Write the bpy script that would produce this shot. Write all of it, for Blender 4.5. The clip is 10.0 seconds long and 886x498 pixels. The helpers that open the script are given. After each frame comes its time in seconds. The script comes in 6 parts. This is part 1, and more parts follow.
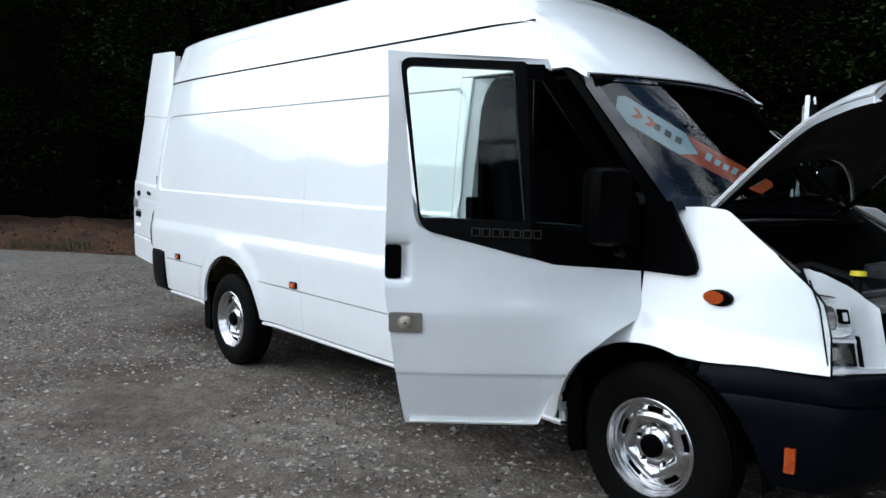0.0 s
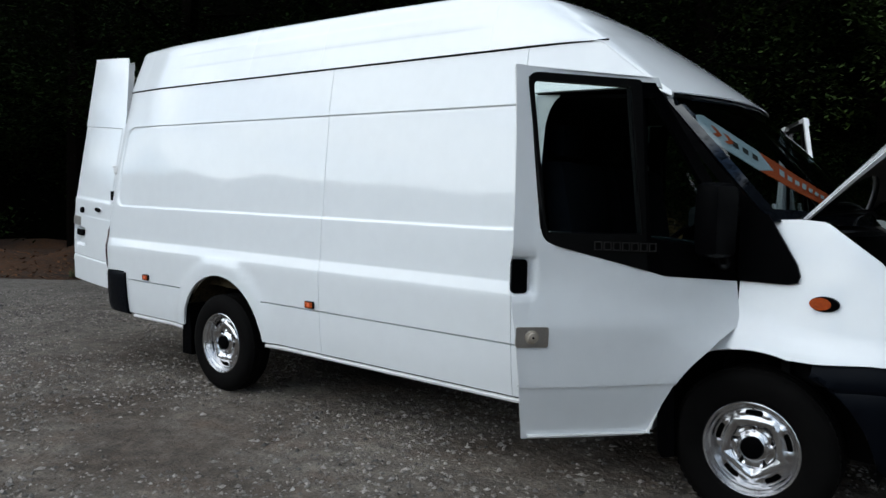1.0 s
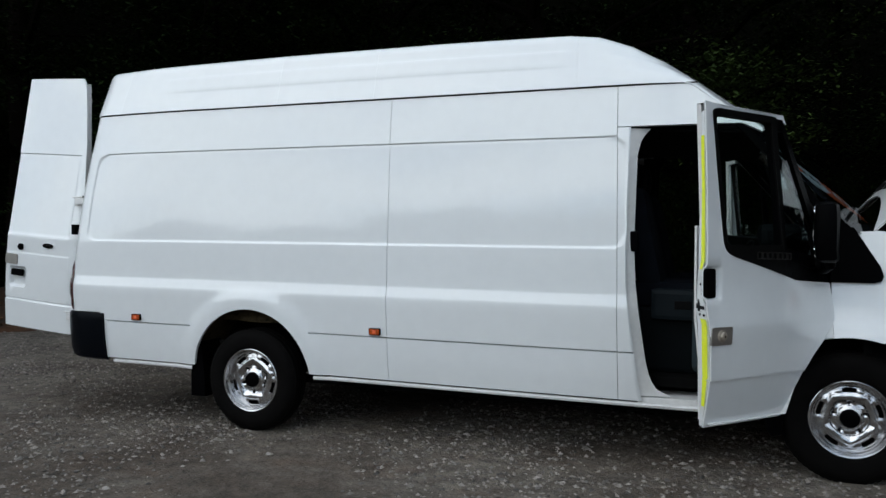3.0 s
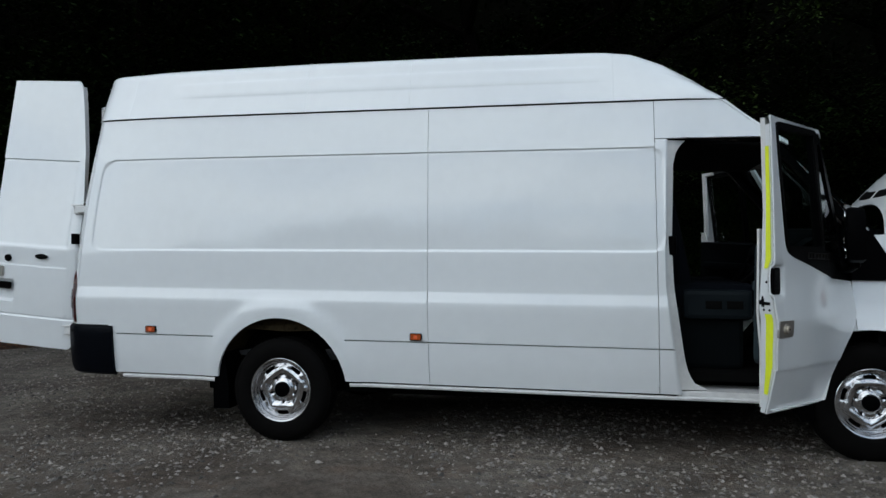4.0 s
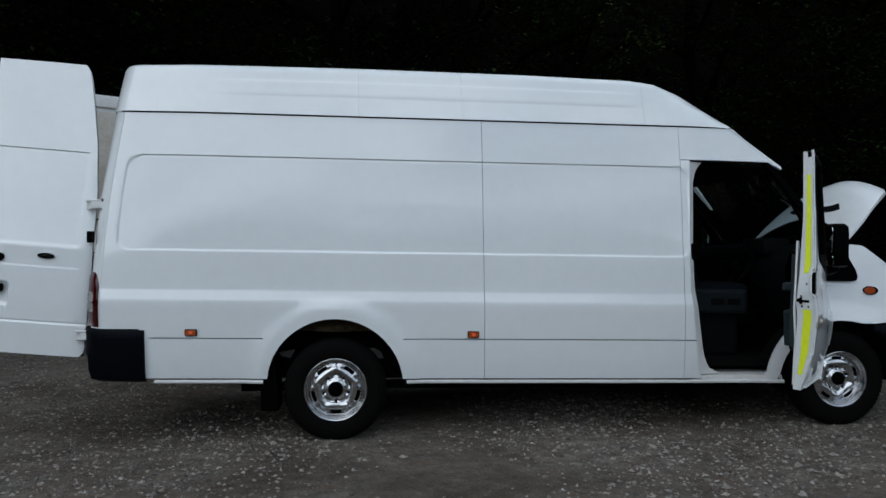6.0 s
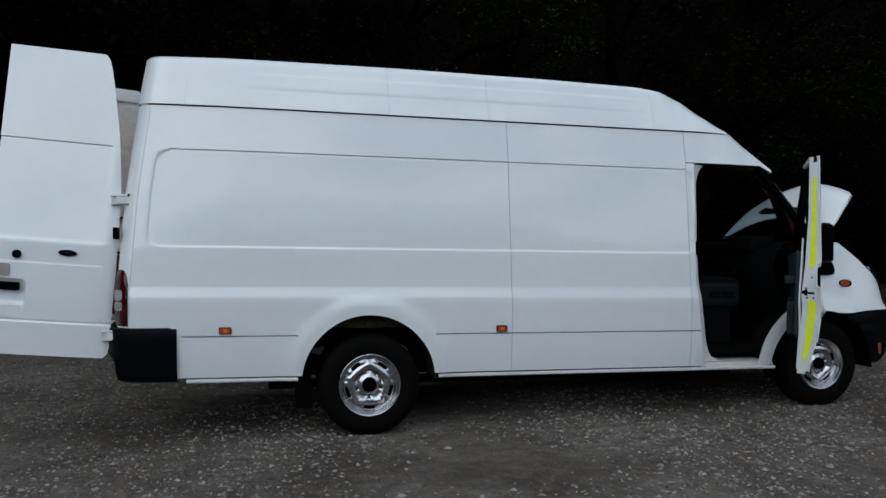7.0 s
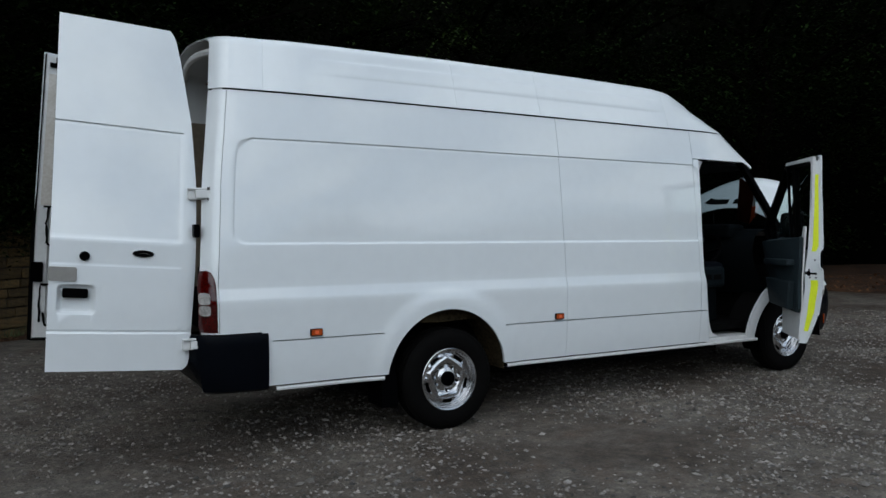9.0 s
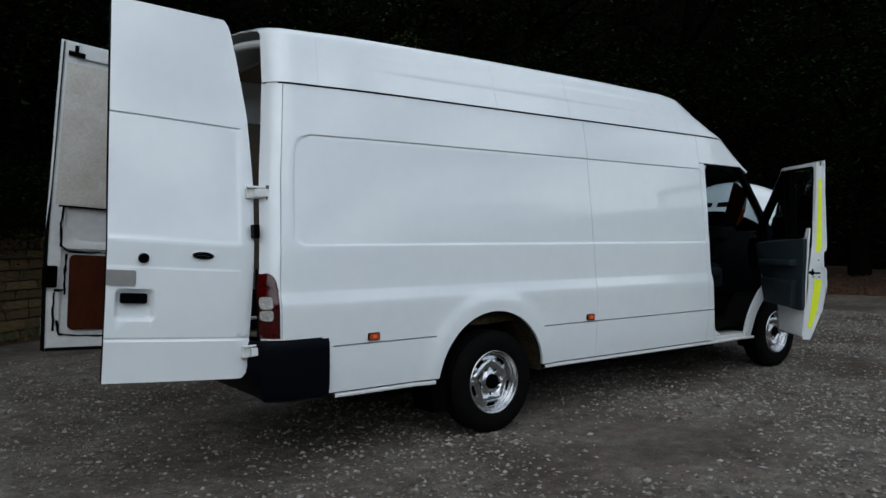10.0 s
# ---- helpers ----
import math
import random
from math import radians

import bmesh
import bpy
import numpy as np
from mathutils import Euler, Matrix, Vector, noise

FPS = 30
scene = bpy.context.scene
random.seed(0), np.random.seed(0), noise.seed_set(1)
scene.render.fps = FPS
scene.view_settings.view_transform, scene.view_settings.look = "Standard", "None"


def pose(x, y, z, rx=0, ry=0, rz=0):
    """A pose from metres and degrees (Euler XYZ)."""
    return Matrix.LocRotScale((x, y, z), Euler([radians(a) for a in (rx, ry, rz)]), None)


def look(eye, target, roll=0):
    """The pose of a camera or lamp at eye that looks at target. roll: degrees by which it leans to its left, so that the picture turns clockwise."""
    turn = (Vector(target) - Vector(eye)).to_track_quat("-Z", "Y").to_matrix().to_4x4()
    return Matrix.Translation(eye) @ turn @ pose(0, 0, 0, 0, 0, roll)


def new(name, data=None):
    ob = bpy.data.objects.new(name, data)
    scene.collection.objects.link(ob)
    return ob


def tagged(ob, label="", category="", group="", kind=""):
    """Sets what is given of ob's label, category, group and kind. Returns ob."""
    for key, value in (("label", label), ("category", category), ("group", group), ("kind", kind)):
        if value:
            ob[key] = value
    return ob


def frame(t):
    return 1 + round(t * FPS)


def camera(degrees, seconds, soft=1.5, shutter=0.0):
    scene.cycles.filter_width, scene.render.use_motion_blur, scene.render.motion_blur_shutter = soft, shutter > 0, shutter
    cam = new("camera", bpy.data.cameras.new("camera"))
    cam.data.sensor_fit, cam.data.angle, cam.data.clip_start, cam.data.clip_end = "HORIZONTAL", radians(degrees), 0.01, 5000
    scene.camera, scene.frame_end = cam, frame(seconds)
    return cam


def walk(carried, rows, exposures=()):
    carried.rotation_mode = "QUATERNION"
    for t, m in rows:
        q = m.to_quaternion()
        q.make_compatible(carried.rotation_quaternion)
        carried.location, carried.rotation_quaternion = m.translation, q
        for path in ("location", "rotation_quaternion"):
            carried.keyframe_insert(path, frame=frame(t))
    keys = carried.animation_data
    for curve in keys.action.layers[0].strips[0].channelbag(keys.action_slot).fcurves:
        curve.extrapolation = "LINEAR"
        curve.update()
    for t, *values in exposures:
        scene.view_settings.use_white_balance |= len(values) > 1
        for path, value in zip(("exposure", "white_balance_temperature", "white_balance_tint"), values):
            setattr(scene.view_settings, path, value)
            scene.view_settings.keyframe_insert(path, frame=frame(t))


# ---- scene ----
cam = camera(61.0, 10.0)
PATH = [
    (0, (5.458, -3.603, 1.41), (3.972, -2.275, 1.248), 1.0),
    (0.5, (5.118, -4.012, 1.349), (3.749, -2.56, 1.217), 1.8),
    (1, (4.662, -4.303, 1.383), (3.439, -2.725, 1.271), 0.9),
    (1.5, (4.299, -4.617, 1.366), (3.203, -2.945, 1.311), 0.6),
    (2, (3.938, -4.912, 1.35), (2.973, -3.161, 1.314), 0.2),
    (2.5, (3.525, -5.189, 1.33), (2.697, -3.368, 1.303), -0.0),
    (2.7, (3.36, -5.288, 1.324), (2.586, -3.444, 1.3), -0.2),
    (3.8, (2.366, -5.74, 1.26), (1.899, -3.795, 1.274), -0.8),
    (4, (2.191, -5.813, 1.264), (1.778, -3.856, 1.282), -0.9),
    (4.5, (1.749, -5.958, 1.316), (1.477, -3.976, 1.32), -1.1),
    (5, (1.297, -6.126, 1.338), (1.169, -4.13, 1.336), -0.9),
    (5.5, (0.783, -6.231, 1.36), (0.815, -4.232, 1.351), -0.5),
    (5.7, (0.59, -6.25, 1.361), (0.679, -4.252, 1.352), -0.4),
    (6.8, (-0.501, -6.27, 1.359), (-0.101, -4.31, 1.345), -0.3),
    (7, (-0.699, -6.247, 1.361), (-0.245, -4.299, 1.344), -0.3),
    (7.5, (-1.192, -6.128, 1.387), (-0.603, -4.217, 1.352), -0.3),
    (8, (-1.683, -5.97, 1.41), (-0.955, -4.108, 1.362), -0.6),
    (8.5, (-2.16, -5.788, 1.428), (-1.306, -3.98, 1.371), -0.7),
    (9, (-2.623, -5.547, 1.426), (-1.642, -3.805, 1.369), -1.1),
    (9.5, (-3.057, -5.289, 1.423), (-1.966, -3.614, 1.366), -1.3),
    (10, (-3.399, -4.957, 1.419), (-2.208, -3.351, 1.37), -1.1),
]
EXPOSURES = [(0.0, 0.98, 5970, 6), (0.5, 0.70, 5990, 6), (1.0, 0.46, 6060, 5), (1.5, 0.35, 6120, 5), (2.5, 0.24, 6120, 5), (4.0, -0.04, 5990, 4), (5.5, -0.21, 5870, 4), (7.0, -0.18, 5850, 4), (10.0, -0.09, 5930, 4)]
walk(cam, [(t, look(eye, target, roll)) for t, eye, target, roll in PATH], EXPOSURES)

# ---- world, sun, exposure ----
SUN_AZ, SUN_EL = 218.5, 44.0          # degrees; the light comes from the open side behind the camera


def make_world():
    w = bpy.data.worlds.new("sky")
    w.use_nodes = True
    scene.world = w
    nt = w.node_tree
    nt.nodes.clear()
    out = nt.nodes.new("ShaderNodeOutputWorld")
    bg = nt.nodes.new("ShaderNodeBackground")
    sky = nt.nodes.new("ShaderNodeTexSky")
    sky.sky_type = "NISHITA"
    sky.sun_disc = False
    sky.sun_elevation = radians(SUN_EL)
    sky.sun_rotation = radians(SUN_AZ)
    sky.air_density, sky.dust_density, sky.ozone_density = 1.0, 1.2, 1.5
    tc = nt.nodes.new("ShaderNodeTexCoord")
    mp = nt.nodes.new("ShaderNodeMapping")
    mp.inputs["Scale"].default_value = (1.0, 1.0, 3.2)
    cl = nt.nodes.new("ShaderNodeTexNoise")
    cl.inputs["Scale"].default_value = 4.2
    cl.inputs["Detail"].default_value = 6
    cl.inputs["Roughness"].default_value = 0.55
    ramp = nt.nodes.new("ShaderNodeValToRGB")
    ramp.color_ramp.elements[0].position = 0.43
    ramp.color_ramp.elements[1].position = 0.57
    mix = nt.nodes.new("ShaderNodeMix")
    mix.data_type = "RGBA"
    mix.inputs[7].default_value = (12.6, 12.8, 13.0, 1)
    L = nt.links.new
    L(tc.outputs["Generated"], mp.inputs["Vector"])
    L(mp.outputs["Vector"], cl.inputs["Vector"])
    L(cl.outputs["Fac"], ramp.inputs["Fac"])
    sep = nt.nodes.new("ShaderNodeSeparateXYZ")
    thin = nt.nodes.new("ShaderNodeMapRange")
    thin.inputs["From Min"].default_value, thin.inputs["From Max"].default_value = 0.45, 0.97
    thin.inputs["To Min"].default_value, thin.inputs["To Max"].default_value = 1.0, 0.8
    cover = nt.nodes.new("ShaderNodeMath")
    cover.operation = "MULTIPLY"
    L(tc.outputs["Generated"], sep.inputs[0])
    L(sep.outputs["Z"], thin.inputs["Value"])
    L(ramp.outputs["Color"], cover.inputs[0])
    L(thin.outputs["Result"], cover.inputs[1])
    L(cover.outputs[0], mix.inputs[0])
    L(sky.outputs["Color"], mix.inputs[6])
    L(mix.outputs[2], bg.inputs["Color"])
    bg.inputs["Strength"].default_value = 0.11
    L(bg.outputs["Background"], out.inputs["Surface"])


make_world()
sun_data = bpy.data.lights.new("sun", "SUN")
sun_data.energy, sun_data.angle, sun_data.color = 0.8, radians(80), (1.0, 0.97, 0.93)
sun = new("sun", sun_data)
sun.matrix_world = look((-14.0, -17.6, 21.7), (0, 0, 0))


# ---- materials ----
def mat(name, base, rough=0.5, metal=0.0, coat=0.0, vary=0.0, scale=6.0, bump=0.0, bump_scale=60.0,
        second=None, trans=0.0, spec=0.5, emit=None, objvary=0.0, coat_rough=0.05, grime=0.0, island=False):
    m = bpy.data.materials.new(name)
    m.use_nodes = True
    nt = m.node_tree
    b = nt.nodes["Principled BSDF"]
    L = nt.links.new
    b.inputs["Base Color"].default_value = (*base, 1)
    b.inputs["Roughness"].default_value = rough
    b.inputs["Metallic"].default_value = metal
    b.inputs["Coat Weight"].default_value = coat
    b.inputs["Coat IOR"].default_value = 1.6
    b.inputs["Coat Roughness"].default_value = coat_rough
    b.inputs["Transmission Weight"].default_value = trans
    b.inputs["Specular IOR Level"].default_value = spec
    tc = nt.nodes.new("ShaderNodeTexCoord")
    if vary or second:
        n = nt.nodes.new("ShaderNodeTexNoise")
        n.inputs["Scale"].default_value = scale
        n.inputs["Detail"].default_value = 8
        n.inputs["Roughness"].default_value = 0.6
        L(tc.outputs["Object"], n.inputs["Vector"])
        n2 = nt.nodes.new("ShaderNodeTexNoise")
        n2.inputs["Scale"].default_value = scale * 9
        n2.inputs["Detail"].default_value = 4
        L(tc.outputs["Object"], n2.inputs["Vector"])
        add = nt.nodes.new("ShaderNodeMath")
        add.operation = "MULTIPLY_ADD"
        add.inputs[1].default_value = 0.45
        L(n2.outputs["Fac"], add.inputs[0])
        half = nt.nodes.new("ShaderNodeMath")
        half.operation = "MULTIPLY"
        half.inputs[1].default_value = 0.55
        L(n.outputs["Fac"], half.inputs[0])
        L(half.outputs[0], add.inputs[2])
        ramp = nt.nodes.new("ShaderNodeValToRGB")
        lo = second or tuple(c * (1 - vary) for c in base)
        hi = base if second else tuple(min(1, c * (1 + vary * 0.6)) for c in base)
        ramp.color_ramp.elements[0].position, ramp.color_ramp.elements[1].position = 0.36, 0.64
        ramp.color_ramp.elements[0].color = (*lo, 1)
        ramp.color_ramp.elements[1].color = (*hi, 1)
        L(add.outputs[0], ramp.inputs["Fac"])
        col = ramp.outputs["Color"]
        if objvary or island:
            info = nt.nodes.new("ShaderNodeNewGeometry" if island else "ShaderNodeObjectInfo")
            mr = nt.nodes.new("ShaderNodeMapRange")
            v = objvary or 0.5
            mr.inputs["To Min"].default_value, mr.inputs["To Max"].default_value = 1 - v, 1 + v
            L(info.outputs["Random Per Island" if island else "Random"], mr.inputs["Value"])
            hs = nt.nodes.new("ShaderNodeHueSaturation")
            L(mr.outputs["Result"], hs.inputs["Value"])
            L(col, hs.inputs["Color"])
            col = hs.outputs["Color"]
        L(col, b.inputs["Base Color"])
        rr = nt.nodes.new("ShaderNodeMapRange")
        rr.inputs["To Min"].default_value = max(0.02, rough * 0.8)
        rr.inputs["To Max"].default_value = min(1, rough * 1.2)
        L(n2.outputs["Fac"], rr.inputs["Value"])
        L(rr.outputs["Result"], b.inputs["Roughness"])
    if bump:
        nb = nt.nodes.new("ShaderNodeTexNoise")
        nb.inputs["Scale"].default_value = bump_scale
        nb.inputs["Detail"].default_value = 5
        L(tc.outputs["Object"], nb.inputs["Vector"])
        bp = nt.nodes.new("ShaderNodeBump")
        bp.inputs["Strength"].default_value = bump
        bp.inputs["Distance"].default_value = 0.02
        L(nb.outputs["Fac"], bp.inputs["Height"])
        L(bp.outputs["Normal"], b.inputs["Normal"])
    if emit:
        b.inputs["Emission Color"].default_value = (*emit[:3], 1)
        b.inputs["Emission Strength"].default_value = emit[3]
    return m


def glass_mat(name, tint, rough=0.0, sheen=0.045):
    """Thin pane: mirror sheen over a tinted see-through."""
    m = bpy.data.materials.new(name)
    m.use_nodes = True
    nt = m.node_tree
    nt.nodes.clear()
    out = nt.nodes.new("ShaderNodeOutputMaterial")
    tr = nt.nodes.new("ShaderNodeBsdfTransparent")
    tr.inputs["Color"].default_value = (*tint, 1)
    gl = nt.nodes.new("ShaderNodeBsdfGlossy")
    gl.inputs["Roughness"].default_value = rough
    lw = nt.nodes.new("ShaderNodeLayerWeight")
    lw.inputs["Blend"].default_value = 0.5
    pw = nt.nodes.new("ShaderNodeMath")
    pw.operation = "POWER"
    pw.inputs[1].default_value = 4.5
    fr = nt.nodes.new("ShaderNodeMath")
    fr.operation = "MULTIPLY_ADD"
    fr.inputs[1].default_value, fr.inputs[2].default_value = 0.90, sheen
    nt.links.new(lw.outputs["Facing"], pw.inputs[0])
    nt.links.new(pw.outputs[0], fr.inputs[0])
    mx = nt.nodes.new("ShaderNodeMixShader")
    nt.links.new(fr.outputs[0], mx.inputs[0])
    nt.links.new(tr.outputs[0], mx.inputs[1])
    nt.links.new(gl.outputs[0], mx.inputs[2])
    nt.links.new(mx.outputs[0], out.inputs["Surface"])
    return m


WHITE = mat("white_paint", (0.787, 0.81, 0.82), rough=0.42, coat=1.0, coat_rough=0.045, vary=0.025, scale=1.3)
WHITE_IN = mat("white_inner_paint", (0.74, 0.74, 0.73), rough=0.5, coat=0.3, vary=0.10, scale=3.0)
BLACK = mat("black_plastic", (0.0012, 0.0012, 0.0015), rough=0.34, spec=0.022, vary=0.25, scale=9.0, bump=0.12, bump_scale=420)
GREY_BUMPER = mat("charcoal_bumper_plastic", (0.0024, 0.0032, 0.0052), rough=0.34, spec=0.045, vary=0.2, scale=7.0, bump=0.12, bump_scale=420)
SEAL = mat("black_rubber_seal", (0.003, 0.003, 0.003), rough=0.6, spec=0.06, vary=0.3, scale=12)
# Shade under and inside the van is put into this near-black colour.
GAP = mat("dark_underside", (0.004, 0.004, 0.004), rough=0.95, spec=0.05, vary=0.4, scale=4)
TYRE = mat("tyre_rubber", (0.0034, 0.0031, 0.0029), rough=0.75, spec=0.05, vary=0.3, scale=14, bump=0.15, bump_scale=180)
DIRT = mat("dusty_arch_liner", (0.075, 0.055, 0.030), rough=1.0, spec=0.05, second=(0.012, 0.010, 0.007), scale=5)
STEEL = mat("silver_wheel_paint", (0.58, 0.58, 0.59), rough=0.24, metal=1.0, vary=0.02, scale=3)
STEEL_DARK = mat("dark_steel", (0.10, 0.09, 0.08), rough=0.6, metal=0.6, vary=0.4, scale=10)
DARK_CHROME = mat("dull_letter_metal", (0.055, 0.052, 0.05), rough=0.35, metal=0.8, vary=0.2, scale=20)
CHROME = mat("chrome", (0.75, 0.75, 0.76), rough=0.12, metal=1.0)
ALU = mat("brushed_metal_plate", (0.42, 0.40, 0.37), rough=0.38, metal=0.85, vary=0.12, scale=20)
GLASS = glass_mat("window_glass", (0.86, 0.92, 0.90), sheen=0.015)
GLASS_WS = glass_mat("windscreen_glass", (0.38, 0.45, 0.47), sheen=0.04)
FRIT = mat("black_glass_border", (0.004, 0.005, 0.007), rough=0.04, spec=0.5, vary=0.2, scale=10)
LENS = glass_mat("lamp_lens", (0.96, 0.97, 0.97), sheen=0.08)
MIRROR = mat("mirror_glass", (0.85, 0.87, 0.88), rough=0.02, metal=1.0)
AMBER = mat("amber_lens", (0.40, 0.060, 0.005), rough=0.18, coat=0.8, vary=0.45, scale=38)
RED = mat("red_lens", (0.050, 0.0012, 0.0010), rough=0.10, coat=0.05, vary=0.5, scale=16)
CLEAR = mat("clear_lens", (0.78, 0.79, 0.80), rough=0.12, coat=0.8, vary=0.15, scale=30)
CLEAR_DULL = mat("faceted_clear_lens", (0.42, 0.40, 0.38), rough=0.12, metal=0.5, vary=0.55, scale=60, bump=0.6, bump_scale=110)
LAMP_SILVER = mat("silvered_lamp_housing", (0.86, 0.87, 0.88), rough=0.25, metal=0.1, vary=0.12, scale=14)
CLOTH = mat("dark_seat_cloth", (0.003, 0.0042, 0.007), rough=0.95, spec=0.08, vary=0.3, scale=20, bump=0.3, bump_scale=300)
TRIM_DOOR = mat("blue_grey_door_card", (0.019, 0.028, 0.033), rough=0.6, spec=0.15, vary=0.2, scale=8, bump=0.1, bump_scale=300)
SEAT_COVER = mat("blue_grey_seat_moulding", (0.007, 0.0105, 0.013), rough=0.6, spec=0.10, vary=0.2, scale=8, bump=0.1, bump_scale=300)
# Grey plastic with the cab's shade put into its colour.
TRIM = mat("grey_cab_plastic", (0.0035, 0.005, 0.006), rough=0.6, spec=0.05, vary=0.2, scale=8, bump=0.1, bump_scale=300)
HARDBOARD = mat("brown_hardboard", (0.052, 0.012, 0.004), rough=0.9, spec=0.1, vary=0.35, scale=7, bump=0.1, bump_scale=200)
LINING = mat("scuffed_cream_lining", (0.72, 0.69, 0.64), rough=0.75, second=(0.56, 0.51, 0.44), scale=6, bump=0.05, bump_scale=60)
PLY = mat("worn_plywood_lining", (0.19, 0.16, 0.12), rough=0.85, vary=0.3, scale=3, bump=0.1, bump_scale=90)
# A little emission is added, so the tape glows without a lamp.
TAPE = mat("fluorescent_yellow_tape", (0.78, 0.86, 0.02), rough=0.5, vary=0.08, scale=20, emit=(0.55, 0.65, 0.0, 0.10))
ORANGE = mat("orange_card", (0.75, 0.12, 0.025), rough=0.6, vary=0.08, scale=10)
CARD = mat("pale_card", (0.72, 0.78, 0.80), rough=0.6, vary=0.05, scale=10)
LOCK_METAL = mat("worn_lock_metal", (0.46, 0.41, 0.34), rough=0.4, metal=0.5, vary=0.25, scale=40)
YELLOW_CAP = mat("yellow_plastic", (0.75, 0.62, 0.03), rough=0.4, vary=0.1, scale=20)
ENGINE = mat("engine_black", (0.004, 0.004, 0.004), rough=0.6, spec=0.12, vary=0.5, scale=12, bump=0.2, bump_scale=80)
ENGINE_GREY = mat("engine_alloy", (0.12, 0.12, 0.12), rough=0.5, metal=0.6, vary=0.4, scale=14, bump=0.2, bump_scale=80)
# Near-black base: the deep shade among distant trees is put into the colour.
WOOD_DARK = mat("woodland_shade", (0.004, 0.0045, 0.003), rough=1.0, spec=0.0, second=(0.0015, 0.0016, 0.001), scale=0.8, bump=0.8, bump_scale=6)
STONE = mat("sandstone_block", (0.135, 0.084, 0.026), rough=0.9, second=(0.028, 0.019, 0.008), scale=5, bump=0.6, bump_scale=24, objvary=0.35)
MORTAR = mat("dark_mortar", (0.030, 0.024, 0.016), rough=1.0, vary=0.4, scale=8, bump=0.5, bump_scale=30)
BARK = mat("dark_bark", (0.004, 0.0032, 0.0024), rough=0.95, spec=0.02, vary=0.5, scale=5, bump=0.8, bump_scale=18)
# Two copies of one leaf, with deep shade and daylight in their colours.
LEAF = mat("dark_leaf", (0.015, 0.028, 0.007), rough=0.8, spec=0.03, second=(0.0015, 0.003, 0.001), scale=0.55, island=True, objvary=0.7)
LEAF_LIT = mat("green_leaf", (0.060, 0.095, 0.021), rough=0.7, spec=0.12, second=(0.010, 0.020, 0.006), scale=0.6, island=True, objvary=0.6)
LEAF_DRY = mat("dry_leaf", (0.20, 0.085, 0.03), rough=0.9, second=(0.06, 0.035, 0.018), scale=6, island=True, objvary=0.5)
GRASS = mat("rough_grass", (0.07, 0.085, 0.025), rough=0.9, second=(0.05, 0.045, 0.02), scale=4, island=True, objvary=0.4)
SOIL = mat("woodland_soil", (0.090, 0.036, 0.010), rough=1.0, second=(0.012, 0.007, 0.004), scale=1.2, bump=0.7, bump_scale=14)
PEBBLE = mat("pale_gravel", (0.25, 0.232, 0.215), rough=0.85, second=(0.085, 0.068, 0.052), scale=20, island=True, objvary=0.75)


